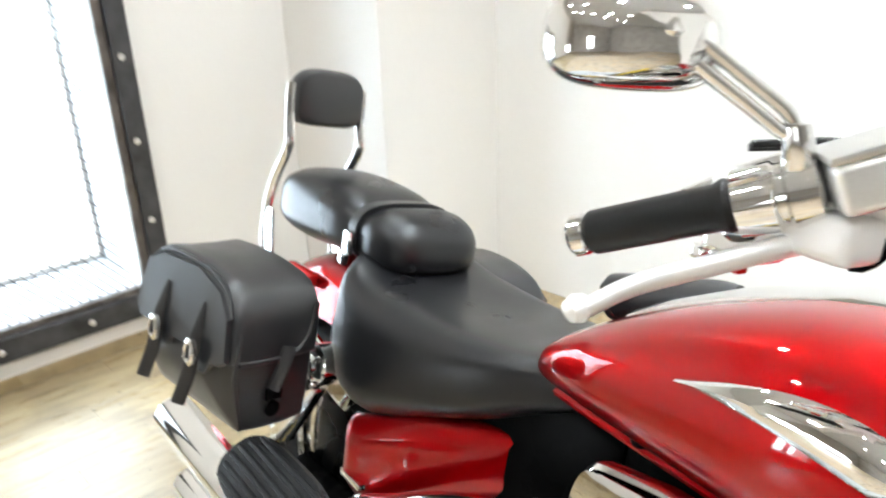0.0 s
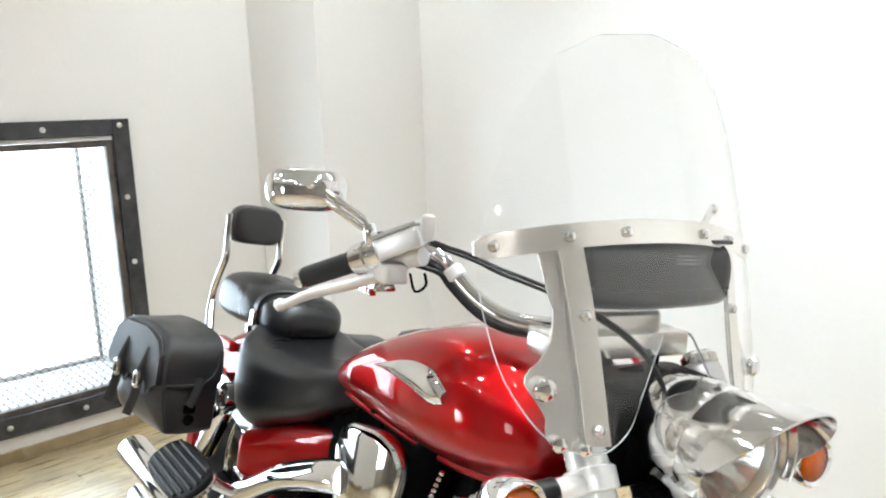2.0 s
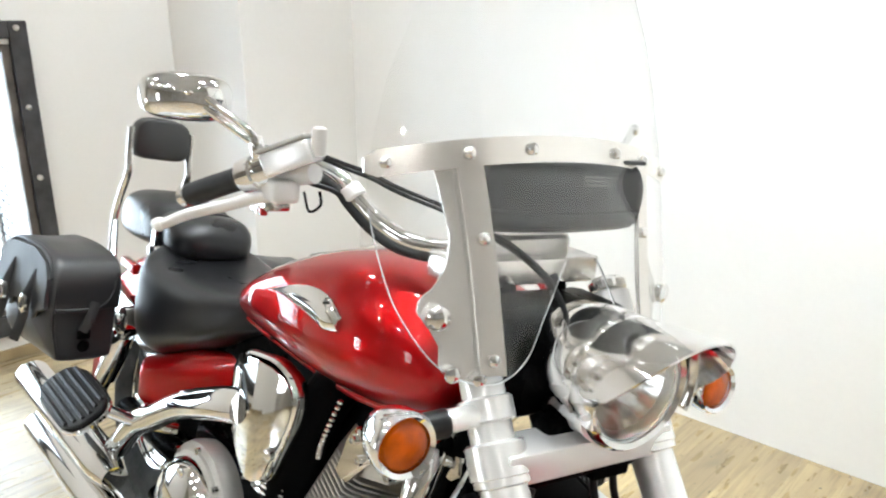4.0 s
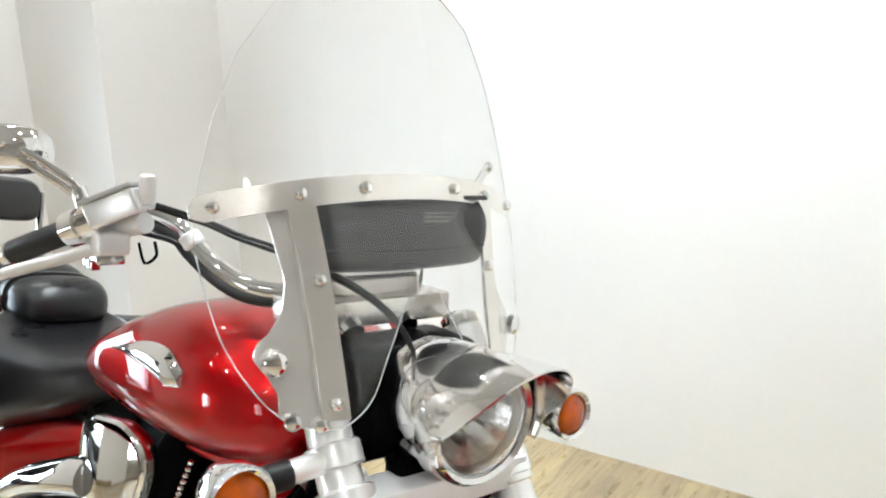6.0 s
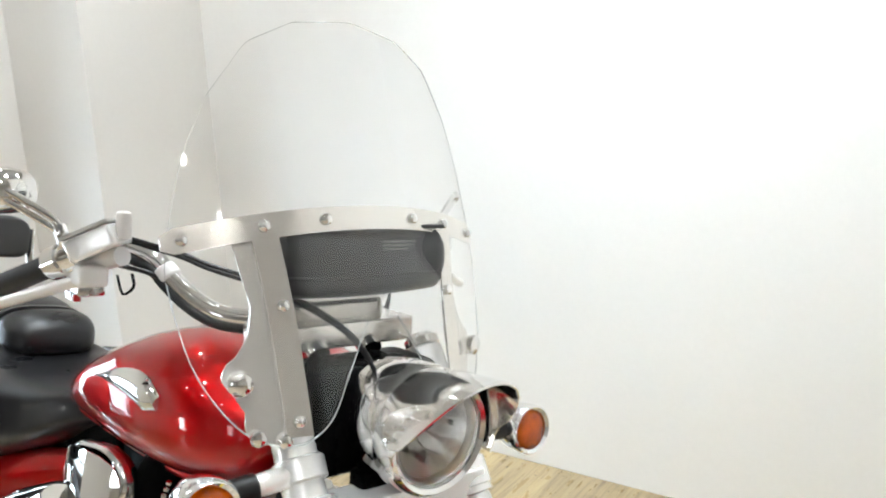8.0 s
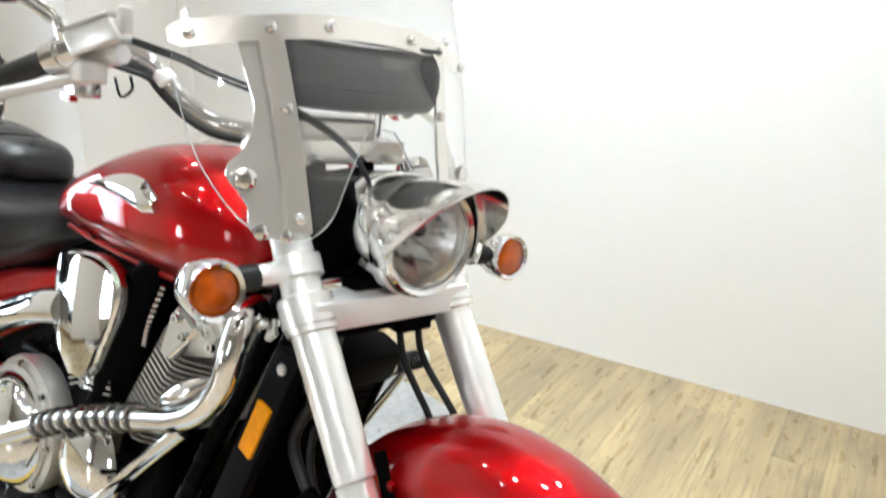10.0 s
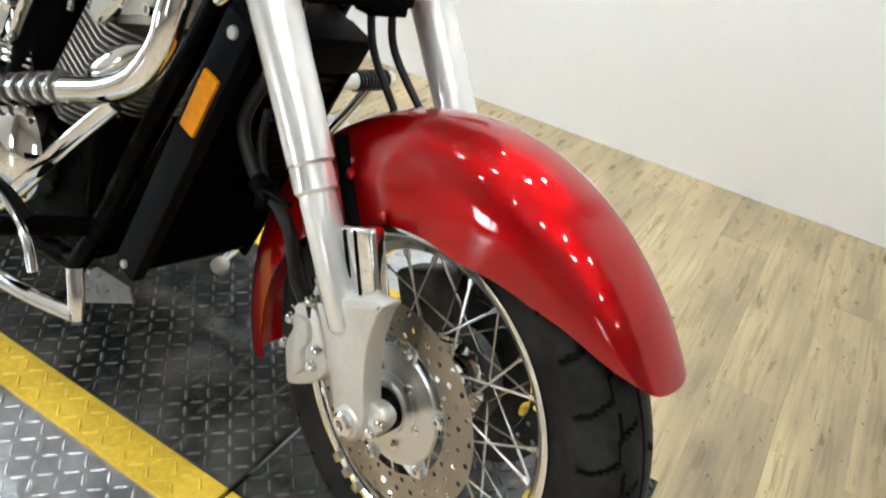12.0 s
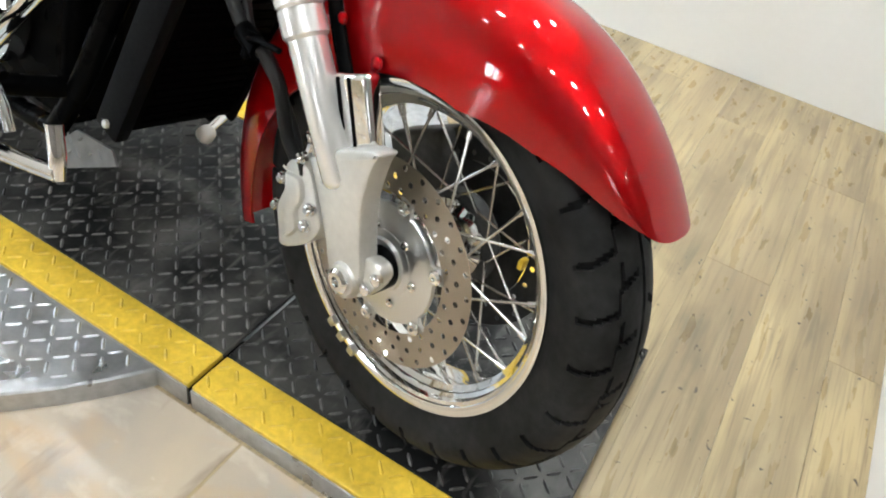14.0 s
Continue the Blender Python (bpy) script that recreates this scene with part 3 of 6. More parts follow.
for s in (-1, 1):
    cover = front("fork_cover", lathe([(0, 0.026), (0.004, 0.031), (0.255, 0.0335), (0.26, 0.0335)], fork_at(0.6, s), LEGS, 28), FORKPAINT, "satin silver upper fork cover")
    front("fork_upper", lathe([(0, 0.031), (0.22, 0.031), (0.224, 0.026)], fork_at(0.8, s), AXIS, 28), FORKPAINT, "", cover)
    front("fork_collar", lathe([(0, 0.034), (0.003, 0.039), (0.05, 0.039), (0.053, 0.034)], fork_at(0.775, s), AXIS, 28), FORKPAINT, "", cover)
    front("signal_clamp", lathe([(0, 0.034), (0.003, 0.0385), (0.032, 0.0385), (0.035, 0.034)], fork_at(0.845, s), AXIS, 28), FORKPAINT, "", cover)
    front("fork_cap", lathe([(0, 0.03), (0.012, 0.03), (0.02, 0.022), (0.022, 0.012)], fork_at(0.992, s), AXIS, 24), CHROME, "chrome fork cap", cover)
    leg = front("fork_leg", lathe([(0, 0.012), (0.004, 0.02), (0.012, 0.0245), (0.18, 0.0245), (0.185, 0.0285), (0.215, 0.0285), (0.219, 0.025)], fork_at(0.425, s, -0.004), LEGS, 28), FORKPAINT, "bright silver lower fork leg")
    turn = Matrix.Translation((0, s * 0.138 + 0.0165, 0)) @ Matrix.Rotation(radians(90), 4, "X")
    LUG = [(-0.106, 0.44), (-0.082, 0.403), (-0.056, 0.357), (-0.036, 0.315), (-0.022, 0.293), (0.0, 0.289), (0.018, 0.308), (0.02, 0.345), (0.008, 0.388), (0.0, 0.43), (0.0, 0.46), (0.004, 0.49), (0.009, 0.508), (-0.02, 0.5), (-0.065, 0.472)]
    front("axle_lug", casting(LUG, 0.033, turn, 0.006), ALLOY, "cast alloy axle lug", leg)
    lobe = [(-0.006, 0.294), (0.02, 0.302), (0.038, 0.324), (0.049, 0.352), (0.04, 0.366), (0.014, 0.362), (-0.004, 0.33)]
    front("pinch_lobe", casting(lobe, 0.022, Matrix.Translation((0, s * 0.134 + 0.011, 0)) @ Matrix.Rotation(radians(90), 4, "X"), 0.004), ALLOY, "", leg)
    # Black cylinder added for the dark gap beside the lug, no real part.
    front("axle_spacer", lathe([(0, 0.03), (0.03, 0.03)], (0.006, s * 0.098, 0.328), (0, s, 0), 28), BLACK, "black cylinder standing in for the dark axle gap", leg)
    front("axle_boss", lathe([(0, 0.024), (0.018, 0.024), (0.022, 0.021), (0.022, 0.012)], (-0.004, s * 0.136, 0.32), (0, s, 0), 28), ALLOY, "", leg)
    front("pinch_bolt", lathe([(0, 0.008), (0.008, 0.008), (0.01, 0.005)], (0.03, s * 0.144, 0.327), (0.1, s, 0), 14), CHROME, "", leg)
    front("pinch_bolt", lathe([(0, 0.008), (0.008, 0.008), (0.01, 0.005)], (0.044, s * 0.144, 0.352), (0.1, s, 0), 14), CHROME, "", leg)
    # fender stay with its chrome cover
    STAY = Matrix.Translation((-0.062, s * 0.124, 0.516)) @ Matrix.Rotation(-RAKE * 0.75, 4, "Y")
    stay = box(-0.031, 0.031, -0.012, 0.012, -0.05, 0.05, 0.008, 3)
    stay.transform(STAY)
    front("fender_stay", stay, CHROME, "chrome fender bracket cover", leg)
    for dx in (-0.02, 0.0):
        gr = box(dx - 0.003, dx + 0.003, -0.0135, 0.0135, -0.05, 0.046, 0.002)
        gr.transform(STAY)
        front("stay_groove", gr, BLACK, "", leg)

CAL = Matrix.Translation((0, -0.085, 0)) @ Matrix.Rotation(radians(90), 4, "X")
CALS = [(-0.186, 0.376), (-0.172, 0.396), (-0.142, 0.397), (-0.125, 0.38), (-0.11, 0.353), (-0.097, 0.327), (-0.112, 0.294), (-0.146, 0.262), (-0.174, 0.247), (-0.184, 0.27), (-0.193, 0.305), (-0.182, 0.345)]
caliper = front("brake_caliper", casting(CALS, 0.038, CAL, 0.005), ALLOY, "cast alloy brake caliper")
front("caliper_face", casting([(-0.176, 0.372), (-0.146, 0.376), (-0.136, 0.35), (-0.146, 0.325), (-0.138, 0.3), (-0.16, 0.272), (-0.17, 0.3), (-0.172, 0.34)], 0.047, CAL, 0.006), ALLOY, "", caliper)
front("caliper_bracket", casting([(-0.17, 0.438), (-0.156, 0.444), (-0.13, 0.418), (-0.126, 0.385), (-0.15, 0.388)], 0.02, CAL, 0.004), ALLOY, "", caliper)
for x, z, h in ((-0.16, 0.43, 0.022), (-0.152, 0.408, 0.04), (-0.2, 0.3, 0.03), (-0.122, 0.316, 0.04), (-0.19, 0.352, 0.034), (-0.118, 0.345, 0.04)):
    front("caliper_bolt", lathe([(0, 0.0095), (0.006, 0.0095), (0.006, 0.0075), (0.012, 0.0075), (0.014, 0.005)], CAL @ Vector((x, z, h - 0.004)), (0, -1, 0), 12), CHROME if h > 0.036 else STEEL, "", caliper)
front("bleed_nipple", tube([(-0.194, -0.1, 0.35), (-0.215, -0.1, 0.352)], [0.005, 0.0035], 8, 1), CHROME, "", caliper)
HOSELINE = [(-0.157, -0.13, 0.405), (-0.177, -0.135, 0.432), (-0.198, -0.14, 0.49), (-0.228, -0.142, 0.516), (-0.262, -0.142, 0.521), (-0.299, -0.14, 0.539), (-0.332, -0.14, 0.576), (-0.336, -0.135, 0.61), (-0.308, -0.13, 0.665), (-0.29, -0.12, 0.72), (-0.30, -0.10, 0.77)]
hose = front("brake_hose", tube(HOSELINE, 0.0095, 12), HOSE, "black rubber brake hose")
front("hose_clip", tube([(-0.285, -0.14, 0.527), (-0.24, -0.144, 0.517)], 0.0145, 10, 1), PLASTIC, "", hose)
front("hose_clip", tube([(-0.262, -0.14, 0.535), (-0.262, -0.148, 0.50)], 0.009, 10, 1), PLASTIC, "", hose)
front("clip_arm", tube([(-0.262, -0.15, 0.525), (-0.215, -0.165, 0.545), (-0.17, -0.168, 0.552)], 0.004, 8, 3), PLASTIC, "", hose)
front("speed_cable", tube([(-0.15, -0.118, 0.38), (-0.17, -0.125, 0.43), (-0.205, -0.13, 0.475), (-0.24, -0.133, 0.5), (-0.285, -0.13, 0.53), (-0.31, -0.125, 0.575), (-0.31, -0.12, 0.62)], 0.0065, 10), HOSE, "black speed cable", hose)

# ---- fenders ----
def fender(r_out, cx, cz, a0, a1, half, inner, n=56, droop=0.0):
    rings = []
    for k in range(n + 1):
        deg = a0 + (a1 - a0) * k / n
        a, ri, hw, ro = radians(deg), inner(deg), half(deg), r_out(deg)
        sec = []
        for j in range(21):
            b = math.pi * j / 20
            y = -hw * math.copysign(abs(math.cos(b)) ** 0.85, math.cos(b))
            r = ro - (ro - ri) * (1 - math.sin(b) ** 0.6)
            e = a - droop * math.sin(b) * max(0.0, 1 - (deg - a0) / 16)
            sec.append((cx + r * math.cos(e), y, cz + r * math.sin(e)))
        rings.append(sec)
    return solidify(loft(rings, close=False, caps=False), 0.0035)


def front_inner(deg):
    return float(np.interp(deg, [37, 39.5, 44, 60, 80, 128, 150, 200], [0.372, 0.352, 0.333, 0.285, 0.25, 0.245, 0.265, 0.32]))


ff = front("front_fender", fender(lambda d: float(np.interp(d, [39, 50, 65, 82], [0.373, 0.377, 0.3825, 0.385])), 0, 0.325, 39, 204, lambda d: float(np.interp(d, [37.5, 39, 42, 47, 55, 75, 110, 130, 199], [0.038, 0.046, 0.054, 0.062, 0.070, 0.084, 0.094, 0.096, 0.085])), front_inner, droop=0.06), RED, "candy red front fender")
for s in (-1, 1):
    front("fender_brace", tube([(-0.18, s * 0.098, 0.637), (-0.148, s * 0.102, 0.583), (-0.105, s * 0.108, 0.525), (-0.08, s * 0.112, 0.49)], 0.0095, 8, 4, 0.5), BLACK, "black fender mounting strip", ff)
    for p in ((-0.078, 0.571), (-0.15, 0.596)):
        front("fender_bolt", lathe([(0, 0.008), (0.004, 0.008), (0.007, 0.004)], (p[0], s * 0.096, p[1]), (0, s, 0.1), 14), RED, "", ff)
rf = rear("rear_fender", fender(lambda d: 0.43, -1.669, 0.325, 25, 190, lambda d: 0.115, lambda d: 0.30), RED, "candy red rear fender")
for s in (-1, 1):
    rear("fender_strut", plate_from([(-0.22, -0.03), (0.16, -0.05), (0.2, 0.0), (0.0, 0.035), (-0.22, 0.03)], 0.012, Matrix.Translation((-1.72, s * 0.122 + 0.006, 0.56)) @ Matrix.Rotation(radians(90), 4, "X") @ Matrix.Rotation(radians(-8), 4, "Z"), 0.003), CHROME, "chrome fender strut", rf)
    rear("marker_lens", box(-1.84, -1.74, s * 0.122 - 0.012, s * 0.122 + 0.012, 0.675, 0.705, 0.009, 3), RED_DARK, "red marker lens", rf)

# ---- tank ----
TANK = [(-1.125, 0.10, 0.805, 0.765), (-1.105, 0.138, 0.832, 0.755), (-1.02, 0.17, 0.888, 0.75), (-0.92, 0.19, 0.938, 0.745), (-0.80, 0.206, 0.979, 0.74), (-0.68, 0.21, 0.992, 0.742), (-0.58, 0.195, 0.976, 0.755), (-0.50, 0.155, 0.937, 0.785), (-0.465, 0.10, 0.895, 0.82)]
tank = rear("fuel_tank", body_of(TANK, 6, n=48, power=0.74, wide=0.5, y0=-0.01), RED, "candy red fuel tank with chrome badges")


def tank_y(x, z):
    """Half width of the tank at x and z."""
    w, zt, zb = (float(np.interp(x, [k[0] for k in TANK], [k[i] for k in TANK])) for i in (1, 2, 3))
    zc = zb + 0.5 * (zt - zb)
    s = min(0.999, abs((z - zc) / ((zt - zc) if z > zc else (zc - zb))))
    return w * (1 - s ** (1 / 0.74 * 2)) ** (0.74 / 2)


for s in (-1, 1):
    # a wing shaped badge lying on the tank's side
    rings = []
    for k in range(15):
        f = k / 14
        x = -0.875 + 0.228 * f
        zc = 0.880 + 0.022 * math.sin(f * 2.6) - 0.006 * f
        h = 0.002 + 0.023 * math.sin(min(1, f * 1.15) * math.pi / 2) ** 1.2 * (1 if f < 0.85 else 1 - (f - 0.85) * 4)
        sec = []
        for dz, out in ((-h, 0.0), (-h * 0.7, 0.005), (0, 0.009), (h * 0.7, 0.006), (h, 0.0), (0, -0.004)):
            sec.append((x, -0.01 + s * (tank_y(x, zc + dz) + out + 0.003), zc + dz))
        rings.append(sec)
    rear("tank_badge", loft(rings), CHROME, "chrome wing shaped tank badge", tank)
    # cover seam along the bottom
    rear("tank_seam", tube([(x, -0.01 + s * tank_y(x, float(np.interp(x, [k[0] for k in TANK], [k[3] for k in TANK])) + 0.012) * 1.01, float(np.interp(x, [k[0] for k in TANK], [k[3] for k in TANK])) + 0.006) for x in np.linspace(-1.1, -0.5, 14)], 0.007, 8, 2), RED, "", tank)
# console along the top with its black gasket
def top_strip(w, lift, x0, x1, n=18):
    rings = []
    for k in range(n + 1):
        x = x0 + (x1 - x0) * k / n
        zt = float(np.interp(x, [q[0] for q in TANK], [q[2] for q in TANK]))
        ww = w * (0.55 + 0.45 * math.sin(math.pi * (0.12 + 0.76 * k / n)))
        rings.append([(x, y, zt + lift * (1 - (y / ww) ** 2) - 0.011 * (y / 0.06) ** 2 * 0.5 - (0.0 if abs(y) < ww else 0.012)) for y in np.linspace(-ww, ww, 11)])
    return solidify(loft(rings, close=False, caps=False), 0.006)


rear("console_gasket", top_strip(0.078, 0.003, -1.09, -0.56), PLASTIC, "black console gasket", tank)
rear("tank_console", top_strip(0.066, 0.014, -1.07, -0.58), CHROME, "chrome tank console", tank)
rear("filler_cap", lathe([(0, 0.036), (0.014, 0.036), (0.02, 0.03), (0.022, 0.01)], (-0.74, 0, 0.993), (0, 0, 1), 28), CHROME, "chrome fuel filler cap", tank)
tp = rear("tank_pouch", tube([(-1.165, 0.07, 0.84), (-1.15, 0.07, 0.85), (-1.08, 0.065, 0.874), (-1.0, 0.06, 0.9), (-0.97, 0.06, 0.905)], [0.036, 0.026], 18, 4), LEATHER, "black leather pouch on the tank")
rear("pouch_flap", tube([(-1.168, 0.07, 0.846), (-1.13, 0.07, 0.862), (-1.08, 0.066, 0.88)], [0.038, 0.03], 18, 3, 0.9), LEATHER, "", tp)

# ---- seats ----
SEAT = [(-1.045, 0.075, 0.79, 0.745), (-1.06, 0.10, 0.797, 0.73), (-1.12, 0.135, 0.797, 0.70), (-1.2, 0.16, 0.785, 0.655), (-1.32, 0.178, 0.776, 0.60), (-1.42, 0.188, 0.778, 0.555), (-1.50, 0.185, 0.785, 0.56), (-1.55, 0.165, 0.80, 0.60), (-1.585, 0.12, 0.81, 0.66)]


def dished(keys, depth, x0, x1, **kw):
    bm = body_of(keys, 6, **kw)
    for v in bm.verts:
        if x0 < v.co.x < x1:
            f = math.sin(math.pi * (v.co.x - x0) / (x1 - x0))
            zt = float(np.interp(v.co.x, sorted(k[0] for k in keys), [k[2] for k in sorted(keys)]))
            if v.co.z > zt - 0.07:
                v.co.z -= depth * f * math.exp(-((v.co.y + 0.02) / 0.1) ** 2) - 0.004 * f * math.exp(-((abs(v.co.y + 0.02) - 0.14) / 0.03) ** 2)
    return bm


seat = rear("rider_seat", dished(SEAT, 0.009, -1.58, -1.1, n=48, power=0.5, wide=0.5, y0=-0.02), VINYL, "black vinyl rider seat")
for s in (-1, 1):
    line = []
    for x in np.linspace(-1.08, -1.55, 16):
        w, zt, zb = (float(np.interp(x, sorted(k[0] for k in SEAT), [k[i] for k in sorted(SEAT)])) for i in (1, 2, 3))
        line.append((x, -0.02 + s * w * 0.945, zb + 0.72 * (zt - zb)))
    rear("seat_welt", tube(line, 0.0035, 6, 2), VINYL, "", seat)
PIL = [(-1.482, 0.05, 0.82, 0.79), (-1.492, 0.08, 0.848, 0.78), (-1.52, 0.102, 0.872, 0.77), (-1.565, 0.112, 0.883, 0.77), (-1.605, 0.108, 0.876, 0.772), (-1.63, 0.108, 0.876, 0.772), (-1.69, 0.118, 0.893, 0.765), (-1.80, 0.118, 0.90, 0.755), (-1.90, 0.108, 0.892, 0.755), (-1.965, 0.08, 0.872, 0.765), (-1.985, 0.04, 0.85, 0.785)]
pil = rear("pillion_seat", body_of(PIL, 6, n=44, power=0.66, wide=0.42, y0=-0.015), VINYL, "black vinyl passenger seat")
rear("seat_strap", loft([ring_of(x, 0.114, 0.884, 0.767, n=44, power=0.64, wide=0.42, y0=-0.015) for x in (-1.632, -1.628, -1.612, -1.608)]), LEATHER, "black seat strap", pil)
buckle = rear("strap_buckle", box(-1.632, -1.604, -0.138, -0.126, 0.785, 0.828, 0.004), CHROME, "chrome strap buckle", pil)
rear("strap_clip", box(-1.626, -1.606, -0.148, -0.134, 0.765, 0.787, 0.005), CHROME, "", pil)

# ---- passenger backrest ----
def backrest_pad():
    rings = []
    for x, k in ((-1.925, 0.82), (-1.93, 0.93), (-1.945, 1.0), (-1.965, 1.0), (-1.98, 0.93), (-1.985, 0.8)):
        ring = []
        for a in (2 * math.pi * j / 40 for j in range(40)):
            c, sn = math.cos(a), math.sin(a)
            top = 0.064 if sn > 0 else 0.058
            p = 0.62 if sn > 0 else 0.42
            ring.append((x, -0.02 + 0.084 * k * math.copysign(abs(c) ** p, c), 1.031 + top * k * math.copysign(abs(sn) ** p, sn)))
        rings.append(ring)
    return loft(rings)


back = rear("backrest", backrest_pad(), LEATHER, "small black padded passenger backrest")
for s in (-0.108, 0.068):
    rear("backrest_bar", tube([(-1.952, s, 1.06), (-1.945, s, 0.99), (-1.935, s, 0.93), (-1.975, s, 0.86), (-2.0, s, 0.80), (-2.005, s, 0.74), (-1.99, s, 0.66)], 0.0105, 10, 6, 0.45), CHROME, "chrome backrest bar", back)
    rear("backrest_plate", plate_from([(-0.03, -0.08), (0.03, -0.08), (0.02, 0.07), (-0.02, 0.07)], 0.006, Matrix.Translation((-1.985, s + 0.003, 0.71)) @ Matrix.Rotation(radians(90), 4, "X") @ Matrix.Rotation(radians(8), 4, "Z"), 0.002), CHROME, "chrome backrest side plate", back)

# ---- saddlebags ----
def bag(s, xf, label, out=0.0, up=0.0):
    """A boxy leather bag whose lid folds over its front, with a shaped flap on the outer face."""
    swing = Matrix.Translation((xf, s * 0.42, 0)) @ Matrix.Rotation(radians(-s * 9), 4, "Z") @ Matrix.Diagonal((0.68, 1, 1, 1)) @ Matrix.Translation((-xf, -s * 0.42, 0))

    def piece(name, bm, material, label="", parent=None):
        bm.transform(swing)
        return rear(name, bm, material, label, parent)

    def side_y(y, z):
        return s * (y + out + 0.012 - 1.7 * (z - 0.65) ** 2 * max(0.0, min(1.0, (y - 0.26) / 0.15)))

    def block(corners, y0, y1):
        ring = rounded(corners)
        mid = sum(ring, Vector((0, 0))) / len(ring)
        rings = []
        for y, k in ((y0, 0.96), (y0 + 0.006, 1.0), (y0 + (y1 - y0) * 0.35, 1.006), (y0 + (y1 - y0) * 0.7, 1.004), (y1 - 0.012, 1.0), (y1 - 0.003, 0.988), (y1, 0.965), (y1 + 0.006, 0.8), (y1 + 0.009, 0.4)):
            rings.append([(q.x, side_y(y, q.y), q.y + up - 0.004 * math.sin((y - y0) / (y1 - y0) * 3.1)) for q in (mid + (p - mid) * k for p in ring)])
        return loft(rings)
    Y0, Y1 = 0.265, 0.418
    body = piece("saddlebag", block([(xf - 0.006, 0.53, 0.02), (xf, 0.70, 0.03), (xf - 0.07, 0.76, 0.03), (xf - 0.36, 0.76, 0.03), (xf - 0.41, 0.70, 0.03), (xf - 0.39, 0.525, 0.03)], Y0, Y1), LEATHER, label)
    lid = piece("bag_lid", block([(xf + 0.007, 0.655, 0.006), (xf + 0.009, 0.765, 0.085), (xf - 0.2, 0.787, 0.08), (xf - 0.42, 0.775, 0.06), (xf - 0.418, 0.66, 0.006)], Y0 - 0.004, Y1 + 0.006), LEATHER, "black leather bag lid", body)
    # flap hanging over the outer face, its lower edge waved round the straps
    wave = [(xf + 0.004, 0.665)] + [(xf - 0.03 - 0.36 * f, 0.652 - 0.028 * max(0, math.sin(f * 4 * math.pi - 0.7)) ** 1.0) for f in np.linspace(0, 1, 24)] + [(xf - 0.41, 0.67)]
    top = [(xf - 0.405, 0.745), (xf - 0.36, 0.765), (xf - 0.2, 0.772), (xf - 0.08, 0.755), (xf - 0.02, 0.725)]
    rings = [[(x, side_y(y + 0.004 * math.sin((z - 0.62) * 20), z), z + up) for x, z in wave + top] for y in (Y1 + 0.008, Y1 + 0.017)]
    piece("bag_flap", loft(rings), LEATHER, "black leather flap", body)
    for yy, pts in ((Y1 + 0.014, wave), (Y1 + 0.010, [(xf - 0.02, 0.725), (xf - 0.05, 0.748), (xf - 0.1, 0.766), (xf - 0.2, 0.776), (xf - 0.36, 0.77), (xf - 0.41, 0.745)]), (Y1 - 0.002, [(xf - 0.0, 0.54), (xf + 0.004, 0.62), (xf + 0.006, 0.655), (xf + 0.003, 0.70), (xf - 0.02, 0.73)])):
        piece("piping", tube([(x, side_y(yy, z), z + up) for x, z in pts], 0.0042, 8, 3), LEATHER, "", body)
    # stitched edge of the lid across the front, rising at its inner end
    piece("piping", tube([(xf + 0.009, side_y(Y1 - 0.006, 0.657), 0.657 + up), (xf + 0.011, side_y(0.36, 0.655), 0.655 + up), (xf + 0.011, side_y(0.31, 0.66), 0.66 + up), (xf + 0.01, side_y(0.283, 0.69), 0.69 + up), (xf + 0.002, side_y(0.272, 0.74), 0.74 + up)], 0.0045, 8, 4), LEATHER, "", body)
    piece("stitching", tube([(xf + 0.0035, side_y(Y1 - 0.03, z), z + up) for z in (0.67, 0.69, 0.71)] + [(xf - 0.02, side_y(Y1 - 0.028, 0.745), 0.748 + up)], 0.0015, 6, 2), LEATHER, "", body)
    for dx in (0.11, 0.28):
        piece("bag_strap", tube([(xf - dx, side_y(0.43, 0.73), 0.73 + up), (xf - dx, side_y(0.442, 0.67), 0.67 + up), (xf - dx - 0.004, side_y(0.448, 0.62), 0.62 + up), (xf - dx - 0.01, side_y(0.458, 0.59), 0.59 + up), (xf - dx - 0.014, side_y(0.47, 0.565), 0.565 + up)], 0.0125, 8, 4, 0.24), LEATHER, "black leather bag strap", body)
        piece("bag_buckle", lathe([(0, 0.023), (0.006, 0.023), (0.009, 0.016), (0.004, 0.012)], (xf - dx, side_y(0.446, 0.655), 0.655 + up), (0, s, 0), 18), CHROME, "chrome strap buckle", body)
    piece("bag_strap", tube([(xf + 0.015, side_y(0.325, 0.675), 0.675 + up), (xf + 0.02, side_y(0.335, 0.64), 0.64 + up), (xf + 0.016, side_y(0.35, 0.605), 0.605 + up)], 0.013, 8, 4, 0.35), LEATHER, "black leather bag strap", body)
    piece("bag_buckle", box(xf + 0.004, xf + 0.016, s * (0.355 + out) - 0.015, s * (0.355 + out) + 0.015, 0.585 + up, 0.607 + up, 0.004), PLASTIC, "black clip", body)
    piece("bag_buckle", lathe([(0, 0.014), (0.004, 0.014), (0.005, 0.008)], (xf + 0.0, side_y(0.345, 0.565), 0.565 + up), (1, 0, 0), 14), PLASTIC, "", body)
    return body


bag(-1, -1.48, "black leather saddlebag with chrome buckles", -0.035)
bag(1, -1.56, "black leather saddlebag with chrome buckles", -0.05, -0.055)

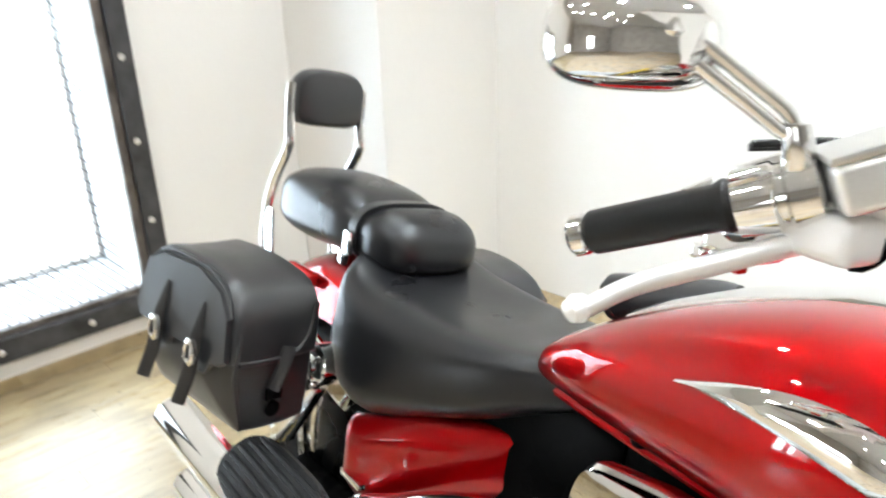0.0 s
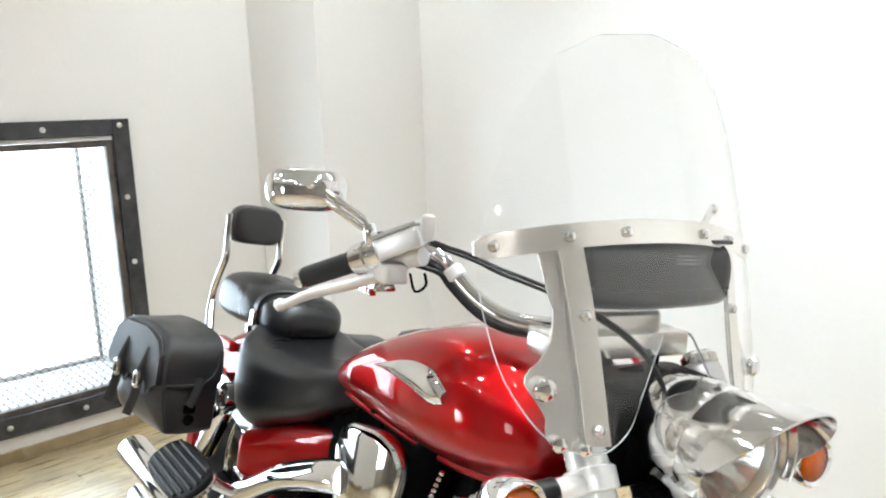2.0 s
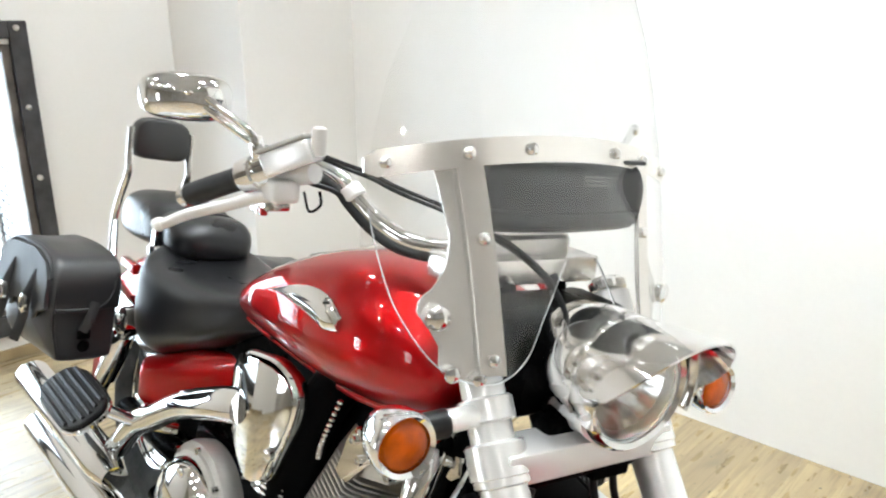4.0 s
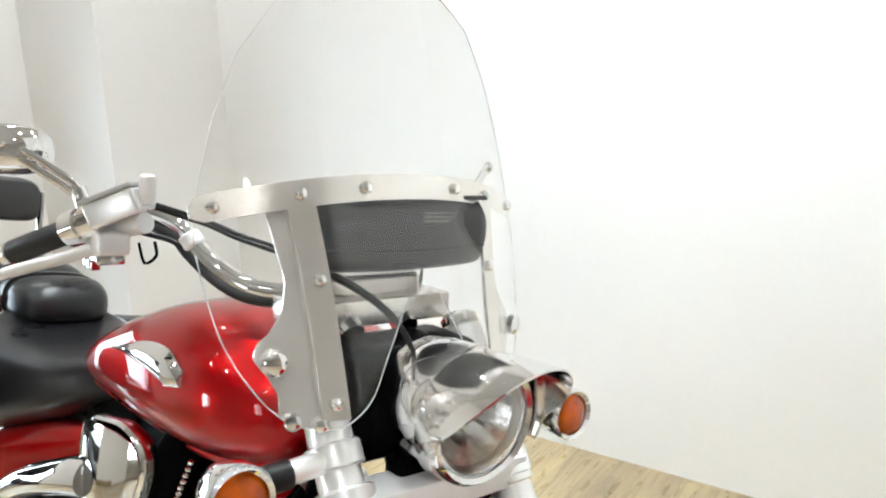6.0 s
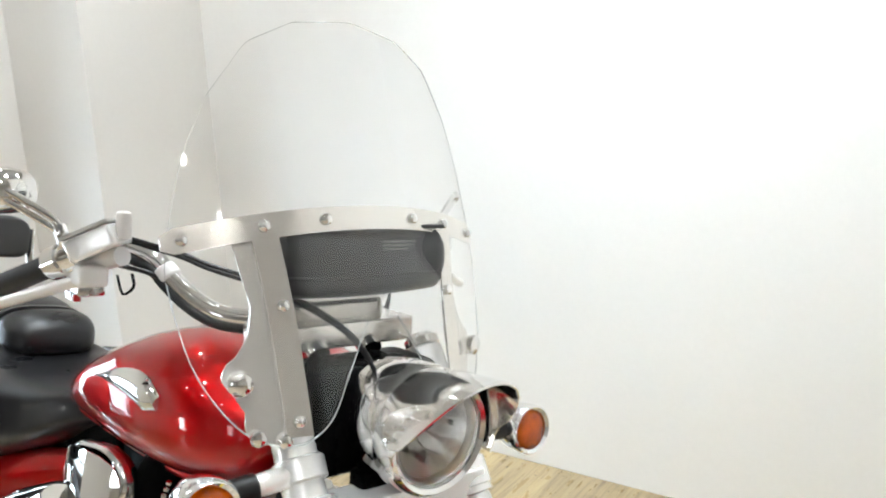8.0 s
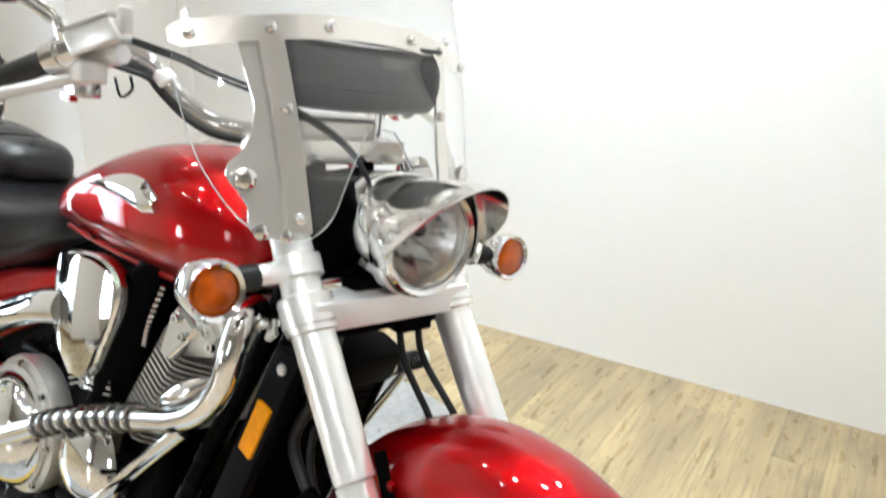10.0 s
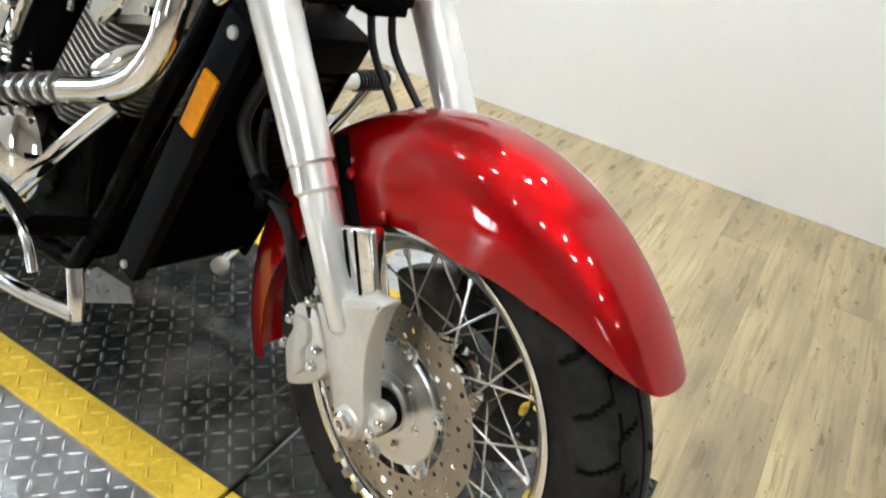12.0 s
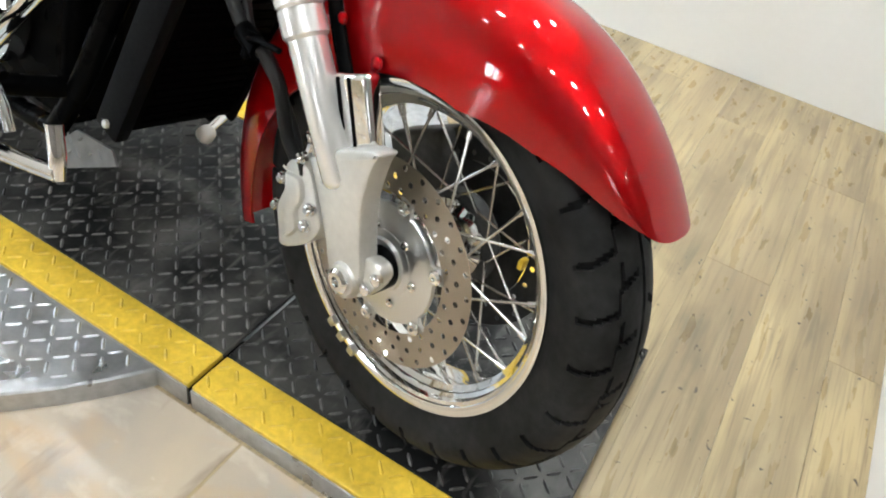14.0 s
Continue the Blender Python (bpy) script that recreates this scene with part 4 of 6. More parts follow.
# ---- side panel, shock, passenger board ----
PANEL = rounded([(-1.468, 0.545, 0.02), (-1.462, 0.42, 0.03), (-1.40, 0.392, 0.03), (-1.14, 0.55, 0.03), (-1.095, 0.625, 0.02), (-1.105, 0.662, 0.018), (-1.30, 0.618, 0.05)], 6)
pr = []
for yy, inset in ((0.05, 0.012), (0.02, 0.003), (0.0, 0.0), (-0.008, 0.002), (-0.015, 0.008), (-0.021, 0.02), (-0.025, 0.04)):
    ring = []
    for p in PANEL:
        dx, dz = -1.29 - p.x, 0.535 + 0.35 * (p.x + 1.29) - p.y
        f = 1 - inset / 0.075
        ring.append((-1.29 - dx * (1 - inset / 0.19), yy - 0.172 + 0.3 * (p.x + 1.46), 0.535 + 0.35 * (-dx) - dz * f))
    pr.append(ring)
panel = rear("side_panel", loft(pr), RED, "candy red side panel")
rear("panel_badge", box(-1.445, -1.385, -0.2, -0.186, 0.445, 0.456, 0.001), CHROME, "small chrome panel badge", panel)
shock = rear("rear_shock", tube([(-1.545, -0.2, 0.60), (-1.70, -0.2, 0.345)], 0.017, 18, 1), CHROME, "chrome rear shock absorber")
rear("shock_cover", lathe([(0, 0.026), (0.004, 0.0285), (0.17, 0.0285), (0.175, 0.024)], (-1.562, -0.2, 0.572), (-0.52, 0, -0.85), 28), CHROME, "", shock)
rear("shock_cap", lathe([(0, 0.022), (0.006, 0.033), (0.034, 0.036), (0.044, 0.03)], (-1.53, -0.2, 0.626), (-0.52, 0, -0.85), 28), CHROME, "", shock)
rear("shock_mount", lathe([(0, 0.034), (0.03, 0.034), (0.036, 0.028), (0.038, 0.016), (0.046, 0.015), (0.048, 0.008)], (-1.535, -0.19, 0.615), (0, -1, 0), 28), CHROME, "", shock)
for k in range(3):
    a = radians(40 + 120 * k)
    rear("mount_bolt", lathe([(0, 0.006), (0.005, 0.006), (0.007, 0.003)], (-1.535 + 0.023 * math.cos(a), -0.225, 0.615 + 0.023 * math.sin(a)), (0, -1, 0), 10), STEEL, "", shock)
BOARD = Matrix.Translation((-1.40, -0.355, 0.48)) @ Matrix.Rotation(radians(0), 4, "Y") @ Matrix.Rotation(radians(36), 4, "X") @ Matrix.Diagonal((0.88, 0.9, 1, 1))
oval = [(0.15 * math.copysign(abs(math.cos(a)) ** 0.6, math.cos(a)), 0.062 * math.copysign(abs(math.sin(a)) ** 0.7, math.sin(a))) for a in (2 * math.pi * k / 32 for k in range(32))]
board = rear("passenger_board", plate_from([(u * 1.05, v * 1.1) for u, v in oval], 0.012, BOARD @ Matrix.Translation((0, 0, -0.014)), 0.003), CHROME, "passenger footboard with black ribbed rubber")
rear("board_rubber", plate_from(oval, 0.008, BOARD, 0.002), HOSE, "", board)
for k in range(6):
    v = -0.047 + 0.0188 * k
    rear("board_rib", tube([BOARD @ Vector((-0.14 + abs(v) * 0.6, v, 0.009)), BOARD @ Vector((0.14 - abs(v) * 0.6, v, 0.009))], 0.0048, 8, 1), HOSE, "", board)
rear("board_bracket", tube([(-1.36, -0.31, 0.47), (-1.33, -0.24, 0.44), (-1.3, -0.15, 0.42)], 0.014, 10), CHROME, "", board)

# ---- exhaust ----
ex = rear("exhaust", tube([(-0.46, -0.14, 0.765), (-0.43, -0.19, 0.755), (-0.427, -0.205, 0.71), (-0.438, -0.205, 0.655), (-0.475, -0.205, 0.60), (-0.535, -0.205, 0.56), (-0.62, -0.205, 0.527), (-0.75, -0.205, 0.48), (-0.88, -0.21, 0.425), (-1.05, -0.23, 0.33), (-1.2, -0.25, 0.25), (-1.3, -0.26, 0.22)], 0.0205, 18, 6), CHROME, "chrome exhaust pipes with twin mufflers")
ribs = smooth_path([(-0.64, -0.205, 0.523), (-0.75, -0.205, 0.48), (-0.88, -0.21, 0.425), (-0.97, -0.22, 0.375)], 7)
for p, q in list(zip(ribs, ribs[1:]))[:20:2]:
    rear("heat_shield_rib", lathe([(0, 0.02), (0.002, 0.0255), (0.006, 0.0268), (0.01, 0.0255), (0.012, 0.02)], p, q - p, 18), RIBSTEEL, "", ex)
rear("header_cover", tube([(-0.93, -0.2, 0.635), (-1.0, -0.215, 0.615), (-1.15, -0.215, 0.55), (-1.28, -0.215, 0.47), (-1.36, -0.22, 0.42), (-1.44, -0.225, 0.33), (-1.5, -0.235, 0.26)], 0.036, 18, 6, 0.8), CHROME, "chrome rear header cover", ex)
for z, x0 in ((0.305, -1.36), (0.215, -1.22)):
    m = rear("muffler", lathe([(0, 0.03), (0.06, 0.043), (0.1, 0.046), (0.55, 0.047), (0.62, 0.047), (0.625, 0.042), (0.6, 0.038), (0.3, 0.036)], (x0, -0.255, z - 0.02), (-0.66, -0.035, 0.025), 28, caps=True), CHROME, "chrome muffler", ex)

# ---- engine ----
engine = rear("engine", box(-1.28, -0.66, -0.12, 0.12, 0.19, 0.46, 0.03, 3), BLACK, "finned V-twin engine with chrome covers")
rear("engine_core", box(-1.06, -0.66, -0.09, 0.09, 0.42, 0.74, 0.02), BLACK, "black engine middle", engine)
rear("inner_cover", box(-1.66, -1.46, -0.125, 0.11, 0.3, 0.66, 0.02), BLACK, "", engine)
rear("battery_box", box(-1.52, -0.98, -0.10, 0.10, 0.36, 0.735, 0.02), BLACK, "black box under the seat", engine)


def cylinder(base, d, n, fx, fy, name, start=0.0):
    d = Vector(d).normalized()
    turn = d.to_track_quat("Z", "Y").to_matrix().to_4x4()
    rear("cylinder_barrel", tube([Vector(base), Vector(base) + d * 0.0125 * n], 0.062, 24, 1), BLACK, "black cylinder barrel", engine)
    fin = plate_from([(fx * u, fy * v) for u, v in ((1, -0.35), (1, 0.3), (0.93, 0.45), (0.5, 0.96), (0.42, 1), (-0.42, 1), (-0.5, 0.96), (-0.93, 0.45), (-1, 0.3), (-1, -0.35), (-0.93, -0.5), (-0.5, -0.96), (-0.42, -1), (0.42, -1), (0.5, -0.96), (0.93, -0.5))], 0.0048, Matrix.Identity(4), 0.001)
    me = as_mesh("cooling_fin", fin, FIN)
    for k in range(n):
        shared("cooling_fin", me, FIN, engine, CHASSIS @ Matrix.Translation(Vector(base) + d * (0.0125 * k + start)) @ turn)


cylinder((-0.762, 0, 0.45), (0.47, 0, 0.88), 18, 0.152, 0.085, "front")
cylinder((-0.98, 0, 0.45), (-0.42, 0, 0.9), 14, 0.135, 0.085, "rear")
FH = Matrix.Translation((0, -0.145, 0)) @ Matrix.Rotation(radians(90), 4, "X")
head = rear("cylinder_head", plate_from([(-0.655, 0.62), (-0.545, 0.652), (-0.525, 0.69), (-0.56, 0.73), (-0.63, 0.73)], 0.26, Matrix.Translation((0, 0.11, 0)) @ Matrix.Rotation(radians(90), 4, "X"), 0.012), ALLOY, "alloy cylinder head", engine)
rear("pipe_cover", lathe([(0, 0.004), (0.012, 0.016), (0.05, 0.026), (0.085, 0.027), (0.13, 0.02), (0.16, 0.006)], (-0.642, -0.165, 0.533), (0.135, 0, 0.098), 24), CHROME, "chrome oval pipe cover", engine)
rear("head_cover", plate_from([(-0.664, 0.629), (-0.638, 0.616), (-0.578, 0.68), (-0.568, 0.698), (-0.628, 0.722), (-0.645, 0.70)], 0.024, FH, 0.006), CHROME, "chrome cylinder head cover", engine)
for p in ((-0.60, 0.675), (-0.562, 0.69), (-0.545, 0.672), (-0.622, 0.7)):
    rear("head_bolt", lathe([(0, 0.009), (0.008, 0.009), (0.008, 0.005), (0.003, 0.005)], (p[0], -0.168 if p[0] < -0.58 else -0.15, p[1]), (0, -1, 0), 12), CHROME, "", engine)
rear("intake_duct", tube([(-0.745, -0.11, 0.77), (-0.775, -0.135, 0.68), (-0.80, -0.14, 0.57), (-0.84, -0.14, 0.45)], 0.045, 16, 6, 0.7), PLASTIC, "black plastic duct", engine)
chain = smooth_path([(-0.70, -0.15, 0.735), (-0.712, -0.155, 0.69), (-0.725, -0.155, 0.65), (-0.735, -0.15, 0.62)], 4)
for p in chain:
    rear("chrome_bead", lathe([(0, 0.002), (0.002, 0.005), (0.007, 0.005), (0.009, 0.002)], p, (-0.2, 0, -1), 10), CHROME, "", engine)
# covers on the crankcase
rear("clutch_cover", lathe([(0, 0.145), (0.03, 0.15), (0.045, 0.146), (0.05, 0.132), (0.056, 0.13)], (-1.13, -0.12, 0.31), (0, -1, 0), 48), ALLOY, "satin clutch cover rim", engine)
rear("clutch_dome", lathe([(0, 0.125), (0.02, 0.12), (0.04, 0.1), (0.052, 0.06), (0.056, 0.02)], (-1.14, -0.17, 0.30), (0, -1, 0), 40), CHROME, "chrome clutch dome", engine)
rear("crank_cover", lathe([(0, 0.105), (0.03, 0.105), (0.045, 0.09), (0.06, 0.05), (0.062, 0.02)], (-0.86, -0.13, 0.34), (0, -1, 0), 40), CHROME, "chrome crankcase cover", engine)
for k in range(8):
    a = 2 * math.pi * k / 8
    rear("cover_bolt", lathe([(0, 0.008), (0.008, 0.008), (0.008, 0.004), (0.003, 0.004)], (-1.13 + 0.138 * math.cos(a), -0.172, 0.31 + 0.138 * math.sin(a)), (0, -1, 0), 12), CHROME, "", engine)
    rear("cover_bolt", lathe([(0, 0.007), (0.008, 0.007), (0.008, 0.004), (0.003, 0.004)], (-0.86 + 0.096 * math.cos(a), -0.162, 0.34 + 0.096 * math.sin(a)), (0, -1, 0), 12), CHROME, "", engine)
for k in range(4):
    rear("oil_line", tube([(-0.93 + 0.004 * k, -0.16, 0.515 - 0.013 * k), (-0.86, -0.175, 0.53 - 0.013 * k), (-0.80, -0.165, 0.535 - 0.013 * k)], 0.0045, 8, 4), CHROME, "", engine)
# air cleaner: a folded, tapering chrome cover
AC = [(-0.982, 0.69, 0.03), (-0.965, 0.738, 0.02), (-0.85, 0.757, 0.03), (-0.79, 0.744, 0.02), (-0.766, 0.715, 0.02), (-0.768, 0.665, 0.03), (-0.822, 0.525, 0.025), (-0.868, 0.512, 0.02), (-0.968, 0.585, 0.03)]
cx, cz = -0.868, 0.65
edge = [(p.x, p.y) for p in rounded(AC, 5)]
FOLD = -0.868
rings = [[(cx + (x - cx) * k, -y, cz + (z - cz) * k) for x, z in edge] for y, k in ((0.16, 0.92), (0.168, 0.985), (0.174, 1.0), (0.186, 1.0), (0.191, 0.985), (0.196, 0.94), (0.196, 0.9))]
air = rear("air_cleaner", loft(rings), CHROME, "chrome air cleaner cover")


def facet(side, cols=7, rows=26):
    """One curved half of the cover's face, from the upright fold out to the rim."""
    inner = [Vector((cx + (x - cx) * 0.955, cz + (z - cz) * 0.955)) for x, z in edge]
    lo, hi = min(p.y for p in inner) + 0.002, max(p.y for p in inner) - 0.002
    grid = []
    for i in range(rows + 1):
        z = lo + (hi - lo) * i / rows
        xs = [p.x + (q.x - p.x) * (z - p.y) / (q.y - p.y) for p, q in zip(inner, inner[1:] + inner[:1]) if (p.y - z) * (q.y - z) < 0]
        far = min(xs) if side < 0 else max(xs)
        near = max(min(FOLD, max(xs)), min(xs))
        row = []
        for j in range(cols + 1):
            x = near + (far - near) * j / cols
            u = abs(x - FOLD) / 0.1
            drop = 0.010 * u * u + 0.004 * u if side < 0 else 0.006 * u + 0.016 * u * u
            row.append((x, -0.218 + drop + 0.35 * (z - cz - 0.02) ** 2, z))
        grid.append(row)
    return loft(grid, close=False, caps=False)


for side in (-1, 1):
    rear("cover_facet", solidify(facet(side), 0.003), CHROME, "", air)
rear("air_cleaner_bolt", lathe([(0, 0.011), (0.01, 0.011), (0.012, 0.006)], (-0.80, -0.205, 0.6), (0.2, -1, -0.1), 14), CHROME, "", air)
rear("air_cleaner_bolt", lathe([(0, 0.014), (0.02, 0.014), (0.024, 0.01)], (-0.93, -0.15, 0.77), (0, -0.4, 1), 14), BLACK, "", air)

# ---- frame, radiator ----
fr = rear("frame", tube([(-0.43, -0.115, 0.80), (-0.455, -0.115, 0.71), (-0.56, -0.115, 0.47), (-0.67, -0.115, 0.22), (-0.74, -0.115, 0.17), (-1.0, -0.115, 0.165), (-1.45, -0.115, 0.18)], 0.019, 12, 5), BLACK, "black steel frame tubes")
rear("frame_tube", tube([(-0.43, 0.115, 0.80), (-0.455, 0.115, 0.71), (-0.56, 0.115, 0.47), (-0.67, 0.115, 0.22), (-0.74, 0.115, 0.17), (-1.0, 0.115, 0.165), (-1.45, 0.115, 0.18)], 0.019, 12, 5), BLACK, "", fr)
rear("frame_spine", tube([(-0.44, 0, 0.90), (-0.8, 0, 0.76), (-1.2, 0, 0.66), (-1.5, 0, 0.58), (-1.75, 0, 0.5)], 0.04, 14, 5), BLACK, "", fr)
rear("steering_head", tube([(-0.36, 0, 0.80), (-0.47, 0, 0.98)], 0.038, 18, 1), BLACK, "", fr)
for s in (-1, 1):
    rear("swing_arm", tube([(-1.25, s * 0.11, 0.33), (-1.669, s * 0.13, 0.325)], 0.028, 12, 1), BLACK, "", fr)
rear("frame_stub", tube([(-0.56, -0.12, 0.70), (-0.50, -0.122, 0.722), (-0.435, -0.125, 0.744)], 0.012, 14, 3), STEEL, "dark polished stub", fr)
rear("stub_flange", plate_from([(-0.458, 0.756), (-0.424, 0.758), (-0.418, 0.73), (-0.438, 0.712), (-0.464, 0.722)], 0.01, Matrix.Translation((0, -0.122, 0)) @ Matrix.Rotation(radians(90), 4, "X"), 0.003), CHROME, "", fr)
RD = Matrix.Translation((-0.364, 0, 0.694)) @ Matrix.Rotation(radians(18.6), 4, "Y") @ Matrix.Diagonal((1, 1, 1.055, 1))
rad = rear("radiator", box(-0.05, 0.02, -0.14, 0.06, -0.41, 0.02, 0.008), PLASTIC, "black radiator with side covers")
rad.matrix_basis = CHASSIS @ RD


def on_rad(name, bm, material, label=""):
    ob = part(name, bm, material, rad, label, CHASSIS @ RD)
    return ob


on_rad("radiator_top", box(-0.055, 0.045, -0.13, 0.055, -0.02, 0.035, 0.006), PLASTIC)
cover = on_rad("radiator_cover", box(-0.025, 0.028, -0.165, -0.14, -0.42, 0.03, 0.006), mat("grey_black_plastic", (0.005, 0.0052, 0.006), 0.5, spec=0.05, fine=0.3, vary=0.2, scale=20, bump=0.15), "dark plastic radiator side cover")
on_rad("radiator_cover", box(-0.025, 0.028, 0.06, 0.072, -0.42, 0.03, 0.006), PLASTIC)
on_rad("reflector", box(-0.012, 0.02, -0.171, -0.163, -0.145, -0.055, 0.003), mat("orange_reflector", (0.8, 0.29, 0.002), 0.35, vary=0.15, scale=80, bump=0.3, bump_scale=400, spec=0.2), "orange side reflector")
on_rad("cover_bolt", lathe([(0, 0.009), (0.004, 0.008), (0.006, 0.004)], (0.004, -0.165, 0.008), (0, -1, 0), 14), SATIN)
on_rad("cover_bolt", lathe([(0, 0.007), (0.004, 0.006), (0.005, 0.003)], (0.0, -0.165, -0.405), (0, -1, 0), 14), SATIN)
for k in range(25):
    on_rad("radiator_slat", box(0.02, 0.024, -0.125, 0.05, -0.395 + k * 0.0152, -0.39 + k * 0.0152), PLASTIC)
SKIDPLATE = mat("grey_tread_plate", (0.2, 0.2, 0.2), 0.42, 0.7, vary=0.25, scale=25, rough_vary=0.1)
SKID = Matrix.Translation((0, -0.14, 0)) @ Matrix.Rotation(radians(90), 4, "X")
skid = rear("skid_plate", plate_from([(-0.655, 0.172), (-0.6, 0.225), (-0.51, 0.235), (-0.495, 0.213), (-0.632, 0.137)], 0.004, SKID), SKIDPLATE, "bare tread plate skid bracket")
for i in range(6):
    for j in range(4):
        u, v = -0.64 + 0.026 * i, 0.165 + 0.026 * j + 0.012 * i
        if v < 0.225 and u - 0.5 * (v - 0.16) > -0.648:
            ridge = loft([[(-0.011, 0, 0), (0, -0.0035, 0), (0.011, 0, 0), (0, 0.0035, 0)], [(-0.006, 0, 0.004), (0, -0.001, 0.004), (0.006, 0, 0.004), (0, 0.001, 0.004)]])
            ridge.transform(SKID @ Matrix.Translation((u, v, 0.0035)) @ Matrix.Rotation(radians(45 if (i + j) % 2 else -45), 4, "Z"))
            rear("tread_ridge", ridge, SKIDPLATE, "", skid)
# controls and guards
rear("lower_heat_shield", tube([(-0.54, -0.19, 0.535), (-0.64, -0.195, 0.43), (-0.75, -0.2, 0.305), (-0.84, -0.2, 0.225)], 0.014, 14, 5, 0.6), CHROME, "chrome lower heat shield", ex)
pedal = rear("brake_pedal", tube([(-1.0, -0.24, 0.17), (-0.8, -0.262, 0.18), (-0.6, -0.27, 0.215), (-0.462, -0.262, 0.245)], 0.0125, 14, 5), CHROME, "chrome brake pedal bar")
rear("pedal_tip", tube([(-0.463, -0.262, 0.236), (-0.466, -0.262, 0.27), (-0.478, -0.262, 0.315)], 0.012, 12, 4, 0.6), CHROME, "", pedal)
rear("pedal_link", tube([(-0.62, -0.25, 0.32), (-0.7, -0.25, 0.34), (-0.78, -0.25, 0.335)], 0.009, 10, 4), BLACK, "", pedal)
rear("pedal_link", tube([(-0.60, -0.25, 0.24), (-0.63, -0.25, 0.29), (-0.70, -0.25, 0.33)], 0.008, 10, 4), CHROME, "", pedal)
rear("foot_peg", tube([(-0.66, -0.13, 0.27), (-0.70, -0.27, 0.275), (-0.71, -0.33, 0.275)], 0.018, 12, 3), BLACK, "black foot peg")
def at(x, y, z):
    return CHASSIS.inverted() @ Vector((x, y, z))


stand = rear("side_stand", tube([at(-0.76, 0.22, 0.2), at(-0.76, 0.36, 0.09), at(-0.76, 0.41, 0.022)], 0.013, 12, 3), BLACK, "black side stand")
rear("stand_foot", tube([at(-0.76, 0.41, 0.03), at(-0.76, 0.43, 0.004)], 0.024, 14, 1, 0.6), BLACK, "", stand)
shift = rear("shift_lever", tube([at(-0.565, 0.20, 0.17), at(-0.60, 0.28, 0.15), at(-0.632, 0.352, 0.135), at(-0.67, 0.42, 0.13), at(-0.78, 0.44, 0.18)], 0.009, 12, 4), CHROME, "chrome shift lever with pale rubber tip")
rear("lever_tip", lathe([(0, 0.004), (0.004, 0.012), (0.014, 0.0175), (0.03, 0.016), (0.036, 0.008)], at(-0.548, 0.168, 0.178), at(-0.60, 0.28, 0.15) - at(-0.548, 0.168, 0.178), 18), mat("pale_rubber", (0.62, 0.60, 0.55), 0.5, vary=0.1), "pale rubber tip", shift)
peg = rear("left_peg", tube([at(-0.49, 0.40, 0.517), at(-0.457, 0.57, 0.488)], 0.0175, 14, 1), SATIN, "pale foot peg with black rubber rings")
for k in range(9):
    f = 0.42 + 0.055 * k
    p = at(-0.49, 0.40, 0.517).lerp(at(-0.457, 0.57, 0.488), f)
    rear("peg_ring", lathe([(0, 0.0165), (0.0015, 0.0215), (0.0055, 0.0215), (0.007, 0.0165)], p, at(-0.457, 0.57, 0.488) - at(-0.49, 0.40, 0.517), 14), HOSE, "", peg)
rear("peg_bar", tube([at(-0.465, 0.52, 0.49), at(-0.52, 0.50, 0.40), at(-0.60, 0.46, 0.28), at(-0.68, 0.36, 0.2)], 0.012, 12, 5), CHROME, "chrome engine guard bar", peg)

# ---- headlight ----
HL = Vector((-0.24, 0.01, 0.92))
HX = Vector((1, 0, -0.06)).normalized()
lamp_shell = front("headlight", lathe([(-0.19, 0.01104), (-0.185, 0.0368), (-0.165, 0.06072), (-0.13, 0.07912), (-0.09, 0.08832), (-0.045, 0.092), (-0.012, 0.09016), (0.004, 0.08648), (0.01, 0.08096), (0.006, 0.07452), (-0.01, 0.0736)], HL, HX, 48, caps=False), HAZY, "chrome headlight with peaked visor")
flutes = []
for d, r in ((-0.085, 0.012), (-0.078, 0.028), (-0.06, 0.045), (-0.036, 0.06), (-0.008, 0.0736)):
    flutes.append([HL + HX * (d + 0.0035 * (k % 4 - 1.5) * (r < 0.07)) + Vector((0, math.cos(2 * math.pi * k / 48) * r, math.sin(2 * math.pi * k / 48) * r)) for k in range(48)])
front("reflector", loft(flutes, caps=False), mat("lamp_reflector_chrome", (0.8, 0.8, 0.8), 0.22, 1.0, vary=0.1, scale=30), "fluted chrome lamp reflector", lamp_shell)
front("lens_ring", lathe([(-0.012, 0.0745), (-0.004, 0.074), (0.0, 0.07), (-0.006, 0.066), (-0.014, 0.0655)], HL, HX, 44, caps=False), SATIN, "pale ring inside the lens", lamp_shell)
front("bulb", lathe([(-0.08, 0.0074), (-0.05, 0.0083), (-0.045, 0.011), (-0.024, 0.011), (-0.02, 0.0055)], HL + Vector((0, 0, 0.012)), HX, 16), BLACK, "black bulb shield", lamp_shell)
lens = front("headlight_lens", solidify(lathe([(0.0, 0.0745), (0.012, 0.0644), (0.02, 0.0414), (0.0235, 0.0008)], HL, HX, 40, caps=False), 0.003), GLASS, "clear headlight lens", lamp_shell)
lens.visible_shadow = False
rings = []
for k in range(29):
    a = math.pi * (-0.12 + 1.24 * k / 28)
    reach = 0.018 + 0.085 * max(0, math.sin(a)) ** 0.8
    c, s2 = math.cos(a), math.sin(a)
    sec = []
    for f, r in ((0.0, 0.0915), (0.25, 0.094), (0.5, 0.0955), (0.75, 0.0965), (1.0, 0.096)):
        sec.append(HL + HX * (-0.03 + (reach + 0.03) * f) + Vector((0, c, 0)) * r + Vector((0.06 * s2, 0, s2)) * (r + 0.014 * f * max(0, s2)))
    rings.append(sec)
